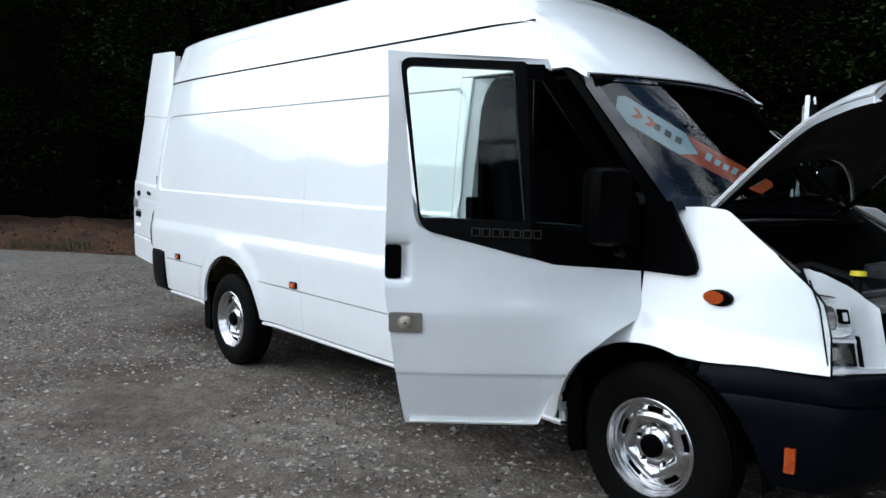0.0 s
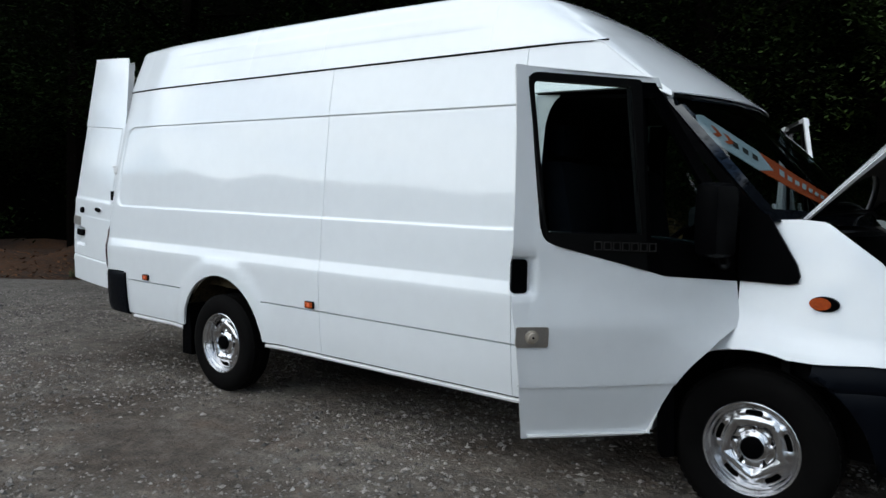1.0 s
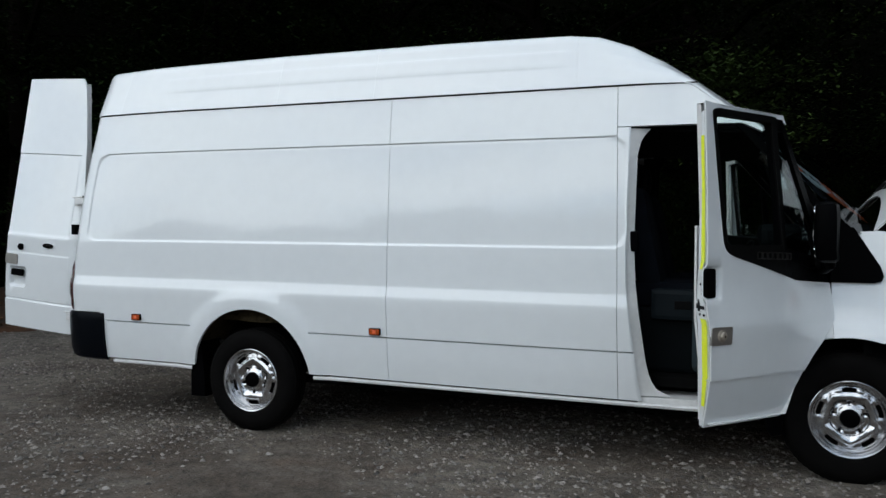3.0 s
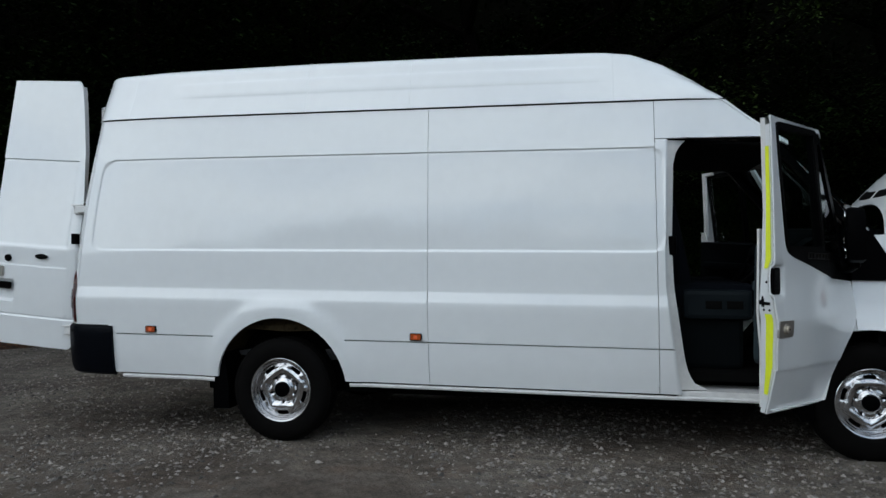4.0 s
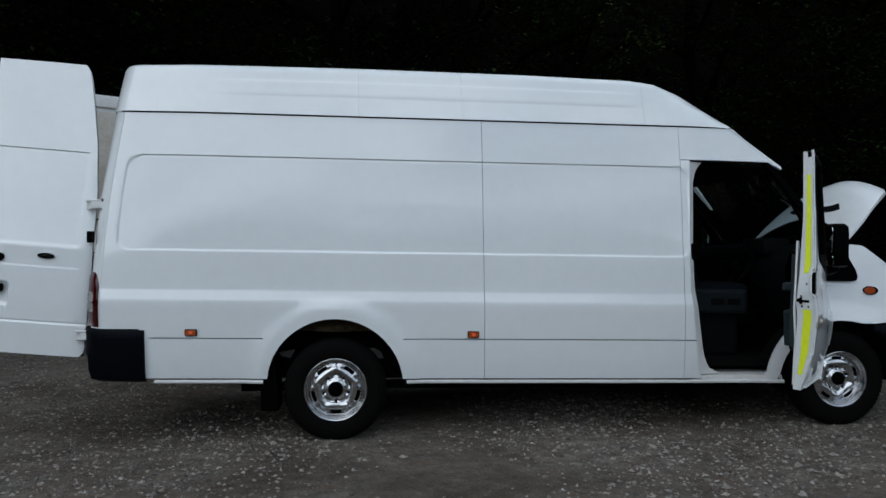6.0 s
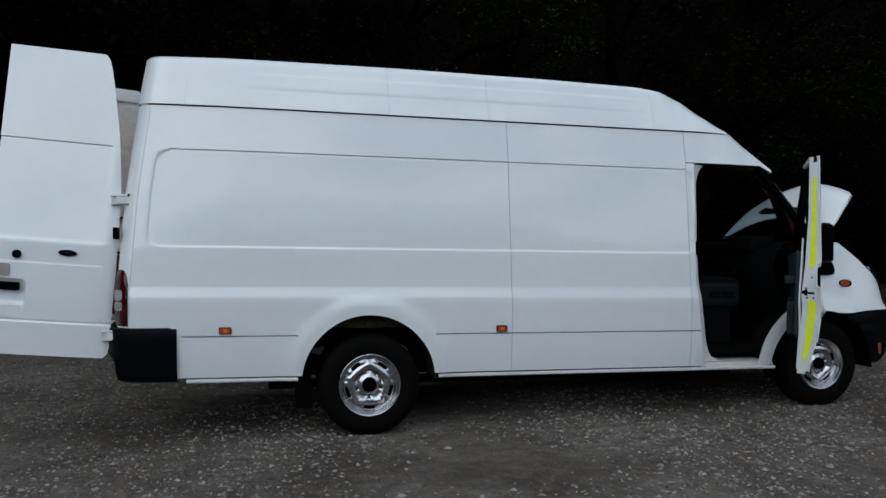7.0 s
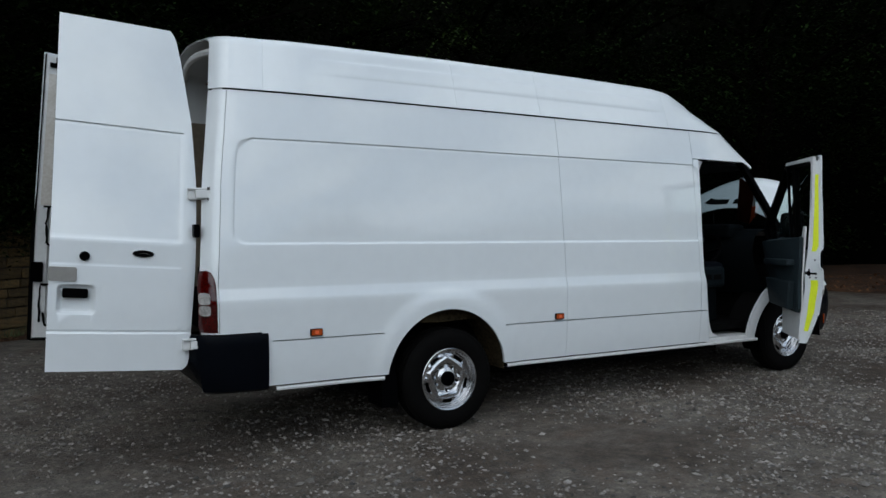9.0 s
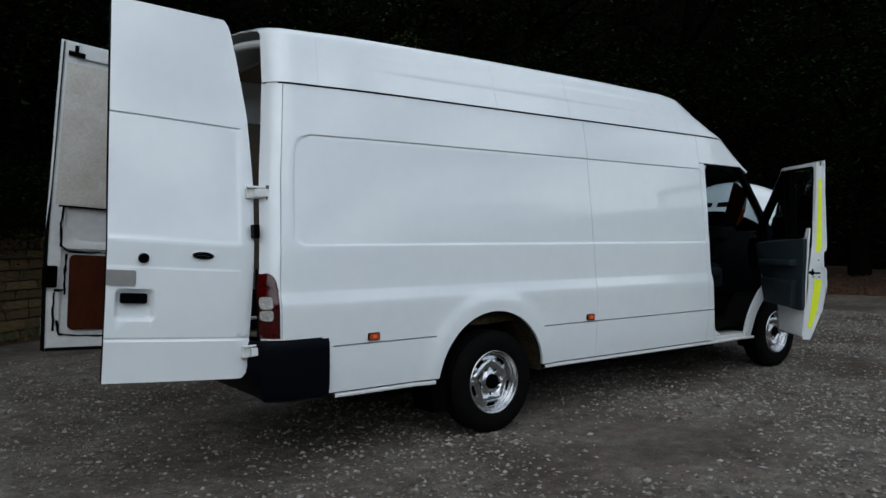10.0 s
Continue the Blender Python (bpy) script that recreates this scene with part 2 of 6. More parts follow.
def ground_material():
    """Trodden brown-grey fines, mottled, with reddish earth in patches; paler stone and low-angle sheen towards the
    yard's far end share one pale colour.
    """
    m = bpy.data.materials.new("gravel_ground")
    m.use_nodes = True
    nt = m.node_tree
    b = nt.nodes["Principled BSDF"]
    b.inputs["Roughness"].default_value = 0.9
    b.inputs["Specular IOR Level"].default_value = 0.3
    L = nt.links.new
    tc = nt.nodes.new("ShaderNodeTexCoord")

    def noise_node(scale, detail, rough=0.6):
        n = nt.nodes.new("ShaderNodeTexNoise")
        n.inputs["Scale"].default_value, n.inputs["Detail"].default_value, n.inputs["Roughness"].default_value = scale, detail, rough
        L(tc.outputs["Object"], n.inputs["Vector"])
        return n.outputs["Fac"]

    def span(src, a, c, lo, hi):
        r = nt.nodes.new("ShaderNodeMapRange")
        r.inputs["From Min"].default_value, r.inputs["From Max"].default_value = a, c
        r.inputs["To Min"].default_value, r.inputs["To Max"].default_value = lo, hi
        L(src, r.inputs["Value"])
        return r.outputs["Result"]

    def blend(fac, a, c, mode="MIX"):
        x = nt.nodes.new("ShaderNodeMix")
        x.data_type, x.blend_type = "RGBA", mode
        for k, v in ((0, fac), (6, a), (7, c)):
            if isinstance(v, (tuple, float)):
                x.inputs[k].default_value = v
            else:
                L(v, x.inputs[k])
        return x.outputs[2]
    col = blend(span(noise_node(0.8, 6), 0.38, 0.62, 0.0, 1.0), (0.074, 0.057, 0.043, 1), (0.176, 0.154, 0.128, 1))
    col = blend(span(noise_node(1.7, 5), 0.52, 0.68, 0.0, 0.5), col, (0.09, 0.055, 0.035, 1))
    wob = nt.nodes.new("ShaderNodeMath")
    wob.operation = "MULTIPLY_ADD"
    wob.inputs[1].default_value = 6.0
    sx = nt.nodes.new("ShaderNodeSeparateXYZ")
    L(tc.outputs["Object"], sx.inputs[0])
    L(noise_node(0.45, 5), wob.inputs[0])
    L(sx.outputs["X"], wob.inputs[2])
    # Pale blend along x: far stone, plus grazing sheen put into the colour.
    col = blend(span(wob.outputs[0], 2.0, -6.5, 0.0, 0.60), col, (0.26, 0.245, 0.222, 1))
    col = blend(1.0, col, span(noise_node(7.0, 8, 0.7), 0.30, 0.70, 0.45, 1.35), "MULTIPLY")
    col = blend(1.0, col, span(noise_node(55.0, 4), 0.30, 0.70, 0.70, 1.20), "MULTIPLY")
    L(col, b.inputs["Base Color"])
    b1 = nt.nodes.new("ShaderNodeBump")
    b1.inputs["Strength"].default_value, b1.inputs["Distance"].default_value = 0.9, 0.06
    L(noise_node(9.0, 6), b1.inputs["Height"])
    b2 = nt.nodes.new("ShaderNodeBump")
    b2.inputs["Strength"].default_value, b2.inputs["Distance"].default_value = 0.45, 0.012
    L(noise_node(70.0, 4), b2.inputs["Height"])
    b3 = nt.nodes.new("ShaderNodeBump")
    b3.inputs["Strength"].default_value, b3.inputs["Distance"].default_value = 0.7, 0.03
    L(noise_node(26.0, 5, 0.65), b3.inputs["Height"])
    L(b1.outputs["Normal"], b3.inputs["Normal"])
    L(b3.outputs["Normal"], b2.inputs["Normal"])
    L(b2.outputs["Normal"], b.inputs["Normal"])
    return m


GROUND = ground_material()


# ---- building helpers ----
def link_mesh(name, verts, faces, material, parent=None, label="", smooth=True):
    me = bpy.data.meshes.new(name)
    me.from_pydata([tuple(v) for v in verts], [], faces)
    me.materials.append(material)
    if smooth:
        me.polygons.foreach_set("use_smooth", [True] * len(me.polygons))
    me.update()
    ob = new(name, me)
    if parent:
        ob.parent = parent
    if label:
        tagged(ob, label)
    return ob


def part(name, bm, material, parent=None, label="", smooth=False, bevel=0.0):
    bmesh.ops.recalc_face_normals(bm, faces=bm.faces[:])
    if bevel:
        bmesh.ops.bevel(bm, geom=bm.edges[:], offset=bevel, segments=2, profile=0.6, affect="EDGES", clamp_overlap=True)
    me = bpy.data.meshes.new(name)
    bm.to_mesh(me)
    bm.free()
    me.materials.append(material)
    if smooth:
        me.polygons.foreach_set("use_smooth", [True] * len(me.polygons))
        me.set_sharp_from_angle(angle=radians(38))
    ob = new(name, me)
    if parent:
        ob.parent = parent
    if label:
        tagged(ob, label)
    return ob


def thick(ob, t, offset=-1.0, sharp=40):
    """Gives a sheet its thickness: offset -1 behind it, 1 before it, 0 both ways."""
    me = ob.data
    n = len(me.vertices)
    co = np.empty(n * 3)
    no = np.empty(n * 3)
    me.vertices.foreach_get("co", co)
    me.vertices.foreach_get("normal", no)
    co, no = co.reshape(-1, 3), no.reshape(-1, 3)
    front, back = co + no * t * (offset + 1) / 2, co + no * t * (offset - 1) / 2
    faces = [tuple(p.vertices) for p in me.polygons]
    seen = {}
    for f in faces:
        for p, q in zip(f, f[1:] + f[:1]):
            seen[(p, q)] = True
    rim = [(q, p, p + n, q + n) for p, q in seen if (q, p) not in seen]
    mat_kept = me.materials[0]
    smooth = any(p.use_smooth for p in me.polygons)
    fresh = bpy.data.meshes.new(me.name)
    fresh.from_pydata(np.vstack([front, back]).tolist(), [], faces + [tuple(v + n for v in f[::-1]) for f in faces] + rim)
    fresh.materials.append(mat_kept)
    if smooth:
        fresh.polygons.foreach_set("use_smooth", [True] * len(fresh.polygons))
        fresh.set_sharp_from_angle(angle=radians(sharp))
    ob.data = fresh
    return ob


def promote(e, main):
    """Turns the group e into the mesh main, which takes over its name, label and parts."""
    lab, nm = e.get("label", ""), e.name.split(".")[0]
    for c in list(e.children):
        c.parent = e.parent if c == main else main
    bpy.data.objects.remove(e)
    main.name = nm
    if lab:
        main["label"] = lab
    return main


def grid_mesh(name, P, nu, nv, material, parent=None, label="", smooth=True, flip=False, close_u=False, weld=1e-4, sharp=40):
    """A sheet through P(i, j) with nu by nv points; points that fall together are welded."""
    bm = bmesh.new()
    vs = [[bm.verts.new(P(i, j)) for j in range(nv)] for i in range(nu)]
    for i in range(nu if close_u else nu - 1):
        for j in range(nv - 1):
            k = (i + 1) % nu
            q = (vs[i][j], vs[k][j], vs[k][j + 1], vs[i][j + 1])
            bm.faces.new(q[::-1] if flip else q)
    if weld:
        bmesh.ops.remove_doubles(bm, verts=bm.verts[:], dist=weld)
        bmesh.ops.dissolve_degenerate(bm, dist=weld, edges=bm.edges[:])
    me = bpy.data.meshes.new(name)
    bm.to_mesh(me)
    bm.free()
    me.materials.append(material)
    if smooth:
        me.polygons.foreach_set("use_smooth", [True] * len(me.polygons))
        me.set_sharp_from_angle(angle=radians(sharp))
    ob = new(name, me)
    if parent:
        ob.parent = parent
    if label:
        tagged(ob, label)
    return ob


def plate(name, pts, f, depth, material, parent=None, label="", bevel=0.0, smooth=False):
    """A flat-ish piece: outline pts (a, b), laid in space by f(a, b, out), with depth behind it."""
    bm = bmesh.new()
    a = [bm.verts.new(f(p, q, 0.0)) for p, q in pts]
    c = [bm.verts.new(f(p, q, -depth)) for p, q in pts]
    n = len(pts)
    bm.faces.new(a)
    bm.faces.new(c[::-1])
    for i in range(n):
        bm.faces.new((a[i], c[i], c[(i + 1) % n], a[(i + 1) % n]))
    return part(name, bm, material, parent, label, smooth, bevel)


def ring_plate(name, outer, inner, f, depth, material, parent=None, label=""):
    """A frame between two outlines with as many points each."""
    bm = bmesh.new()
    n = len(outer)
    o0 = [bm.verts.new(f(*p, 0.0)) for p in outer]
    i0 = [bm.verts.new(f(*p, 0.0)) for p in inner]
    o1 = [bm.verts.new(f(*p, -depth)) for p in outer]
    i1 = [bm.verts.new(f(*p, -depth)) for p in inner]
    for k in range(n):
        m = (k + 1) % n
        bm.faces.new((o0[k], o0[m], i0[m], i0[k]))
        bm.faces.new((o1[m], o1[k], i1[k], i1[m]))
        bm.faces.new((o0[m], o0[k], o1[k], o1[m]))
        bm.faces.new((i0[k], i0[m], i1[m], i1[k]))
    return part(name, bm, material, parent, label)


def box(name, lo, hi, material, parent=None, label="", bevel=0.006, f=None, smooth=False):
    bm = bmesh.new()
    bmesh.ops.create_cube(bm, size=1.0)
    for v in bm.verts:
        v.co = Vector([lo[k] + (v.co[k] + 0.5) * (hi[k] - lo[k]) for k in range(3)])
    if bevel:
        bmesh.ops.bevel(bm, geom=bm.edges[:], offset=bevel, segments=2, profile=0.6, affect="EDGES", clamp_overlap=True)
    if f:
        for v in bm.verts:
            v.co = f(v.co)
    return part(name, bm, material, parent, label, smooth)


def tube(name, pts, radius, material, parent=None, label="", sides=8, flat=1.0):
    """A round bar along pts."""
    pts = [Vector(p) for p in pts]
    bm = bmesh.new()
    rings = []
    for i, p in enumerate(pts):
        d = (pts[min(i + 1, len(pts) - 1)] - pts[max(i - 1, 0)]).normalized()
        a = d.orthogonal().normalized() if abs(d.z) > 0.95 else d.cross(Vector((0, 0, 1))).normalized()
        b = d.cross(a)
        r = radius[i] if isinstance(radius, (list, tuple)) else radius
        rings.append([bm.verts.new(p + r * (math.cos(t) * a + flat * math.sin(t) * b)) for t in [2 * math.pi * k / sides for k in range(sides)]])
    for q, w in zip(rings, rings[1:]):
        for k in range(sides):
            bm.faces.new((q[k], q[(k + 1) % sides], w[(k + 1) % sides], w[k]))
    bm.faces.new(rings[0][::-1])
    bm.faces.new(rings[-1])
    return part(name, bm, material, parent, label, smooth=True)


def lathe(name, prof, centre, material, parent=None, label="", n=48, side=-1, keep=None, warp=None):
    """Turns a profile of (radius, out) about an axis along y; keep(r, angle) leaves openings out."""
    bm = bmesh.new()
    cx, cy, cz = centre
    rows = []
    for r, o in prof:
        rows.append([bm.verts.new((cx + r * math.cos(t), cy + side * (o + (warp(r, t) if warp else 0.0)), cz + r * math.sin(t))) for t in [2 * math.pi * k / n for k in range(n)]])
    for a in range(len(prof) - 1):
        rm = (prof[a][0] + prof[a + 1][0]) / 2
        for k in range(n):
            if keep and not keep(rm, 2 * math.pi * (k + 0.5) / n):
                continue
            bm.faces.new((rows[a][k], rows[a][(k + 1) % n], rows[a + 1][(k + 1) % n], rows[a + 1][k]))
    loose = [v for v in bm.verts if not v.link_faces]
    bmesh.ops.delete(bm, geom=loose, context="VERTS")
    bmesh.ops.remove_doubles(bm, verts=bm.verts[:], dist=1e-5)
    return part(name, bm, material, parent, label, smooth=True)


def smooth01(a, b, x):
    t = min(1.0, max(0.0, (x - a) / (b - a)))
    return t * t * (3 - 2 * t)


def thing(name, label, category, at=(0, 0, 0), group="", kind=""):
    e = new(name)
    e.empty_display_size = 0.2
    e.location = at
    return tagged(e, label, category, group, kind)


def rounded(x0, z0, x1, z1, r, n=5):
    pts = []
    for cx, cz, a0 in ((x1 - r, z1 - r, 0), (x0 + r, z1 - r, 90), (x0 + r, z0 + r, 180), (x1 - r, z0 + r, 270)):
        for k in range(n + 1):
            a = radians(a0 + 90 * k / n)
            pts.append((cx + r * math.cos(a), cz + r * math.sin(a)))
    return pts


def soft(pts, radii, n=7):
    """A polygon with each corner rounded by its own radius; every corner gets as many points."""
    out = []
    for i, (p, r) in enumerate(zip(pts, radii)):
        p = np.array(p)
        u, v = np.array(pts[i - 1]) - p, np.array(pts[(i + 1) % len(pts)]) - p
        u, v = u / np.linalg.norm(u), v / np.linalg.norm(v)
        for k in range(n + 1):
            t = k / n
            out.append(tuple((1 - t) ** 2 * (p + u * r) + 2 * t * (1 - t) * p + t * t * (p + v * r)))
    return out


# ---- the van: shape of the body ----
RAKE = 0.0204                    # the unladen van stands tail-high


def rk(x, y, z):
    """Body heights to the world: the body stands nose-down by the rake."""
    return Vector((x, y, z - RAKE * x))


PROFILE = ((0.34, 0.890), (0.40, 0.915), (0.43, 0.926), (0.55, 0.944), (0.70, 0.955), (0.93, 0.9665), (0.972, 0.9662), (1.046, 0.9495),
           (1.07, 0.9475), (1.30, 0.938), (1.60, 0.917), (1.978, 0.882), (2.292, 0.832), (2.40, 0.80))
PZ, PY = [p[0] for p in PROFILE], [p[1] for p in PROFILE]
FRONT = ((0.40, 0.90), (0.75, 0.936), (0.86, 0.930), (0.95, 0.892), (1.08, 0.867), (1.20, 0.847), (1.45, 0.80), (2.1, 0.78))
FZ, FY = [p[0] for p in FRONT], [p[1] for p in FRONT]
AXLE_F, AXLE_R, HUB_Z = 3.75, 0.0, 0.358


def half_width(x, z):
    """Half the van's width at a place along it and a body height."""
    y = float(np.interp(z, PZ, PY))
    if x > 2.6:
        k = smooth01(2.6, 3.75, x)
        if z < 1.5:
            y = y * (1 - k) + k * float(np.interp(z, FZ, FY))
        else:
            y -= 0.035 * k + 0.05 * max(0.0, x - 2.75) * smooth01(1.9, 2.3, z)
    if x > 4.0:
        y -= 0.42 * max(0.0, x - 4.0) ** 2.2
    if x < -0.6:
        u = (-0.6 - x) / 0.95
        y -= 0.045 * u * u * smooth01(1.0, 2.2, z)
    if x < -1.50:
        y -= 0.095 * (max(0.0, -1.50 - x) / 0.14) ** 2.6
    for ax in (AXLE_R, AXLE_F):
        d = math.hypot(x - ax, z - HUB_Z - 0.02)
        if d < 0.75 and z > 0.36:
            y += 0.020 * (1 - smooth01(0.53, 0.64, d))
    return y


def panel_y(x, z):
    """Side panel with its swages: a long shallow recess, and pressed lines."""
    y = half_width(x, z)
    # rounded recess of the load sides
    x0, x1, z0, z1, r = -1.468, 2.585, 1.318, 1.978, 0.09
    dx = max(x0 + r - x, 0.0, x - (x1 - r))
    dz = max(z0 + r - z, 0.0, z - (z1 - r))
    inside = r - math.hypot(dx, dz) if (dx > 0 and dz > 0) else min(x - x0, x1 - x, z - z0, z1 - z)
    y -= 0.0075 * smooth01(-0.003, 0.007, inside)
    if abs(z - z1) < 0.008 and -1.385 < x < 2.51:
        y -= 0.008 * (1 - abs(z - z1) / 0.008)
    # low pressed line
    if abs(z - 0.712) < 0.0047 and (-1.26 < x < -0.50 or 0.475 < x < 2.66):
        y -= 0.034 * min(1.0, 1.5 * (1 - abs(z - 0.712) / 0.0047))
    return y


ZS = sorted({0.40, 0.43, 0.46, 0.50, 0.55, 0.60, 0.66, 0.70, 0.7073, 0.7104, 0.712, 0.7136, 0.7167, 0.725, 0.76, 0.80, 0.84, 0.88, 0.91, 0.93, 0.955, 0.975,
             0.985, 1.01, 1.025, 1.038, 1.044, 1.048, 1.06, 1.10, 1.15, 1.20, 1.25, 1.29, 1.308, 1.314, 1.318, 1.322, 1.328, 1.335, 1.35, 1.38, 1.41, 1.45, 1.50, 1.56, 1.62, 1.68, 1.74,
             1.80, 1.85, 1.89, 1.92, 1.945, 1.960, 1.970, 1.974, 1.978, 1.982, 1.986, 1.995, 2.03, 2.08, 2.14, 2.20, 2.25, 2.292})


def spaced(a, b, step, extra=()):
    n = max(2, int(round((b - a) / step)) + 1)
    s = set(np.linspace(a, b, n).round(5).tolist()) | {e for e in extra if a < e < b}
    keep = []
    for v in sorted(s):
        if not keep or v - keep[-1] > 0.0016:
            keep.append(v)
    keep[-1] = b
    return keep


def arch_low(x, ax, sill, r=0.475, zc=None):
    """Lower edge of a panel that is cut by a wheel arch."""
    zc = HUB_Z + 0.02 if zc is None else zc
    d = abs(x - ax)
    if d < r:
        return max(sill, zc + math.sqrt(r * r - d * d))
    return sill


TAIL = -1.640


def lean(x, z):
    """The tail leans forward above the waist."""
    if x > -0.9:
        return 0.0
    return (0.075 * max(0.0, z - 1.05) + 0.05 * max(0.0, z - 1.7)) * smooth01(-0.9, -1.45, x) - 0.042 * smooth01(-1.18, -1.45, x)


def side_patch(name, xs, low, high, sgn, parent, label="", f=panel_y, zs=ZS, t=0.022, material=None):
    def P(i, j):
        x = xs[i]
        z = min(max(zs[j], low(x)), high(x))
        return rk(x + lean(x, z), sgn * f(x, z), z)
    ob = grid_mesh(name, P, len(xs), len(zs), material or WHITE, parent, label, flip=(sgn > 0), weld=2e-4, sharp=30)
    return thick(ob, t)


def slope_top(x):
    """Upper edge of the cab side: gutter, then down along the windscreen pillar."""
    return float(np.interp(x, [2.0, 2.90, 2.95, 3.30, 3.36], [2.292, 2.292, 2.285, 2.025, 1.985]))


van = thing("van", "white high-roof panel van parked with its doors and bonnet open", "van")

AR = (-0.475, -0.472, -0.465, -0.455, -0.44, -0.42, 0.42, 0.44, 0.455, 0.465, 0.472, 0.475, -0.39, 0.39)
for sg in (-1, 1):
    side_patch("side_panel", spaced(-1.545, 1.054, 0.045, AR + (-1.472, -1.468, -1.464, -1.460, -1.456, -1.448, -1.43, -1.39, -1.44, -1.42, -1.40, -1.38, -1.312, -1.308, -1.26, -1.262, -0.5, -0.502, 0.475, 0.477)),
               lambda x: 0.774 if x < -1.31 else arch_low(x, AXLE_R, 0.43), lambda x: 2.292, sg, van)
    side_patch("side_panel", spaced(1.0575, 2.529, 0.06), lambda x: 0.43, lambda x: 2.292, sg, van)
    # door pillar with its waisted front edge, and the jamb set in behind it
    pz = [z for z in ZS if 0.43 <= z < 2.03] + [2.034]

    def pillar_x(z):
        return float(np.interp(z, (0.43, 0.55, 0.75, 0.95, 1.10, 1.35, 1.95, 2.034), (2.668, 2.645, 2.622, 2.598, 2.585, 2.584, 2.607, 2.610)))

    def pillar_point(i, j, sg=sg):
        x = 2.5325 + (pillar_x(pz[j]) - 2.5325) * i / 9
        return rk(x, sg * (panel_y(x, pz[j]) - 0.006 * (i == 9)), pz[j])
    thick(grid_mesh("door_pillar", pillar_point, 10, len(pz), WHITE, van, flip=(sg > 0), weld=2e-4, sharp=30), 0.022)

    def jamb_point(i, j, sg=sg):
        z = 0.458 + 1.57 * i / 40
        x1 = float(np.interp(z, (0.455, 0.49, 0.55, 0.65, 0.80, 0.95, 1.10, 1.35, 1.88, 1.97, 2.03), (2.83, 2.75, 2.71, 2.685, 2.665, 2.645, 2.628, 2.620, 2.640, 2.665, 2.72)))
        return rk(pillar_x(z) - 0.01 + (x1 - pillar_x(z) + 0.01) * j / 2, sg * (half_width(2.6, z) - (0.024, 0.040, 0.058)[j]), z)
    # The far jamb takes the dark trim colour in place of its shade.
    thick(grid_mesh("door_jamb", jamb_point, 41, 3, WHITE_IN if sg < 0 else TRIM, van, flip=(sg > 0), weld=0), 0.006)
    side_patch("cab_side", spaced(2.5325, 3.325, 0.03), lambda x: 2.040 if x < 3.22 else float(np.interp(x, [3.22, 3.325], [2.040, 1.985])), slope_top, sg, van,
               f=half_width)
    side_patch("corner_post", spaced(TAIL, -1.549, 0.0125), lambda x: 0.774, lambda x: 2.292, sg, van, f=half_width)

# sill under the sides and the cab door
for sg in (-1, 1):
    for xa, xb in ((-1.24, -0.50), (0.50, 3.30)):
        grid_mesh("sill", lambda i, j, xa=xa, xb=xb, sg=sg: rk(xa + (xb - xa) * i / 24, sg * (half_width(xa + (xb - xa) * i / 24, 0.42) - (0.016, 0.002, -0.003, 0.002, 0.05)[j]),
                                                     (0.419, 0.416, 0.408, 0.395, 0.388)[j]), 25, 5, WHITE_IN, van)
    # flat cab step inside the doorway
    box("door_step", (2.64, min(sg * 0.62, sg * 0.90), 0.405), (3.30, max(sg * 0.62, sg * 0.90), 0.452), WHITE_IN, van, f=lambda v: rk(*v))


def screen(a, b, o=0.0):
    """Windscreen surface. a: -1 right to 1 left, b: 0 at the cowl to 1 at the roof."""
    bow = 1 - a * a
    x0, x1 = 3.775 + 0.29 * bow, 3.270 + 0.185 * bow
    x = x0 + b * (x1 - x0) + 0.02 * math.sin(math.pi * b) * bow
    z = 1.425 - 0.015 * bow + b * (2.0 + 0.03 * bow - 1.425)
    return rk(x, a * (0.855 - 0.005 * b), z) + Vector((0.69, 0, 0.72)) * o


# ---- roof ----
def roof_station(u):
    """u along the roof: edge height, crown height."""
    ze = slope_top(u)
    crown = float(np.interp(u, [-1.68, -1.20, 0.2, 1.4, 2.20, 2.40, 2.60, 2.78, 2.95, 3.10, 3.30],
                            [2.690, 2.700, 2.712, 2.706, 2.690, 2.664, 2.590, 2.484, 2.352, 2.228, 2.060]))
    return ze, crown


# half a cross-section from the gutter: (inset, height); negative heights mark the crown, run by a fraction
SIDE_H = (0.0, 0.06, 0.14, 0.22, 0.30, 0.335, 0.350, 0.365, 0.42, 0.50, 0.56, 0.590, 0.605, 0.620, 0.66, 0.70, 0.74)
HALF = [(0.095 * h / 0.74, h, None) for h in SIDE_H]
HALF += [((1 - t) ** 2 * 0.095 + 2 * t * (1 - t) * 0.106 + t * t * 0.175, (1 - t) ** 2 * 0.74 + 2 * t * (1 - t) * 0.876 + t * t * 0.892, None) for t in [k / 8 for k in range(1, 9)]]
HALF += [(0.175, 0.892 + 0.108 * (1 - q * q), q) for q in (0.92, 0.8, 0.65, 0.5, 0.35, 0.2, 0.1, 0.0)]
NV = 2 * len(HALF) - 1
SEAMS = (-1.335, 0.165, 0.915, 2.277)
ROOF_X = spaced(-1.638, 3.30, 0.09, (-1.634, -1.627, -1.618, -1.606, -1.59, -1.57, -1.54, -1.50, -1.46) + tuple(c + d for c in SEAMS for d in (-0.001, 0.002, 0.005, 0.008)) + (2.35, 2.40) + tuple(np.arange(2.45, 3.29, 0.03)))


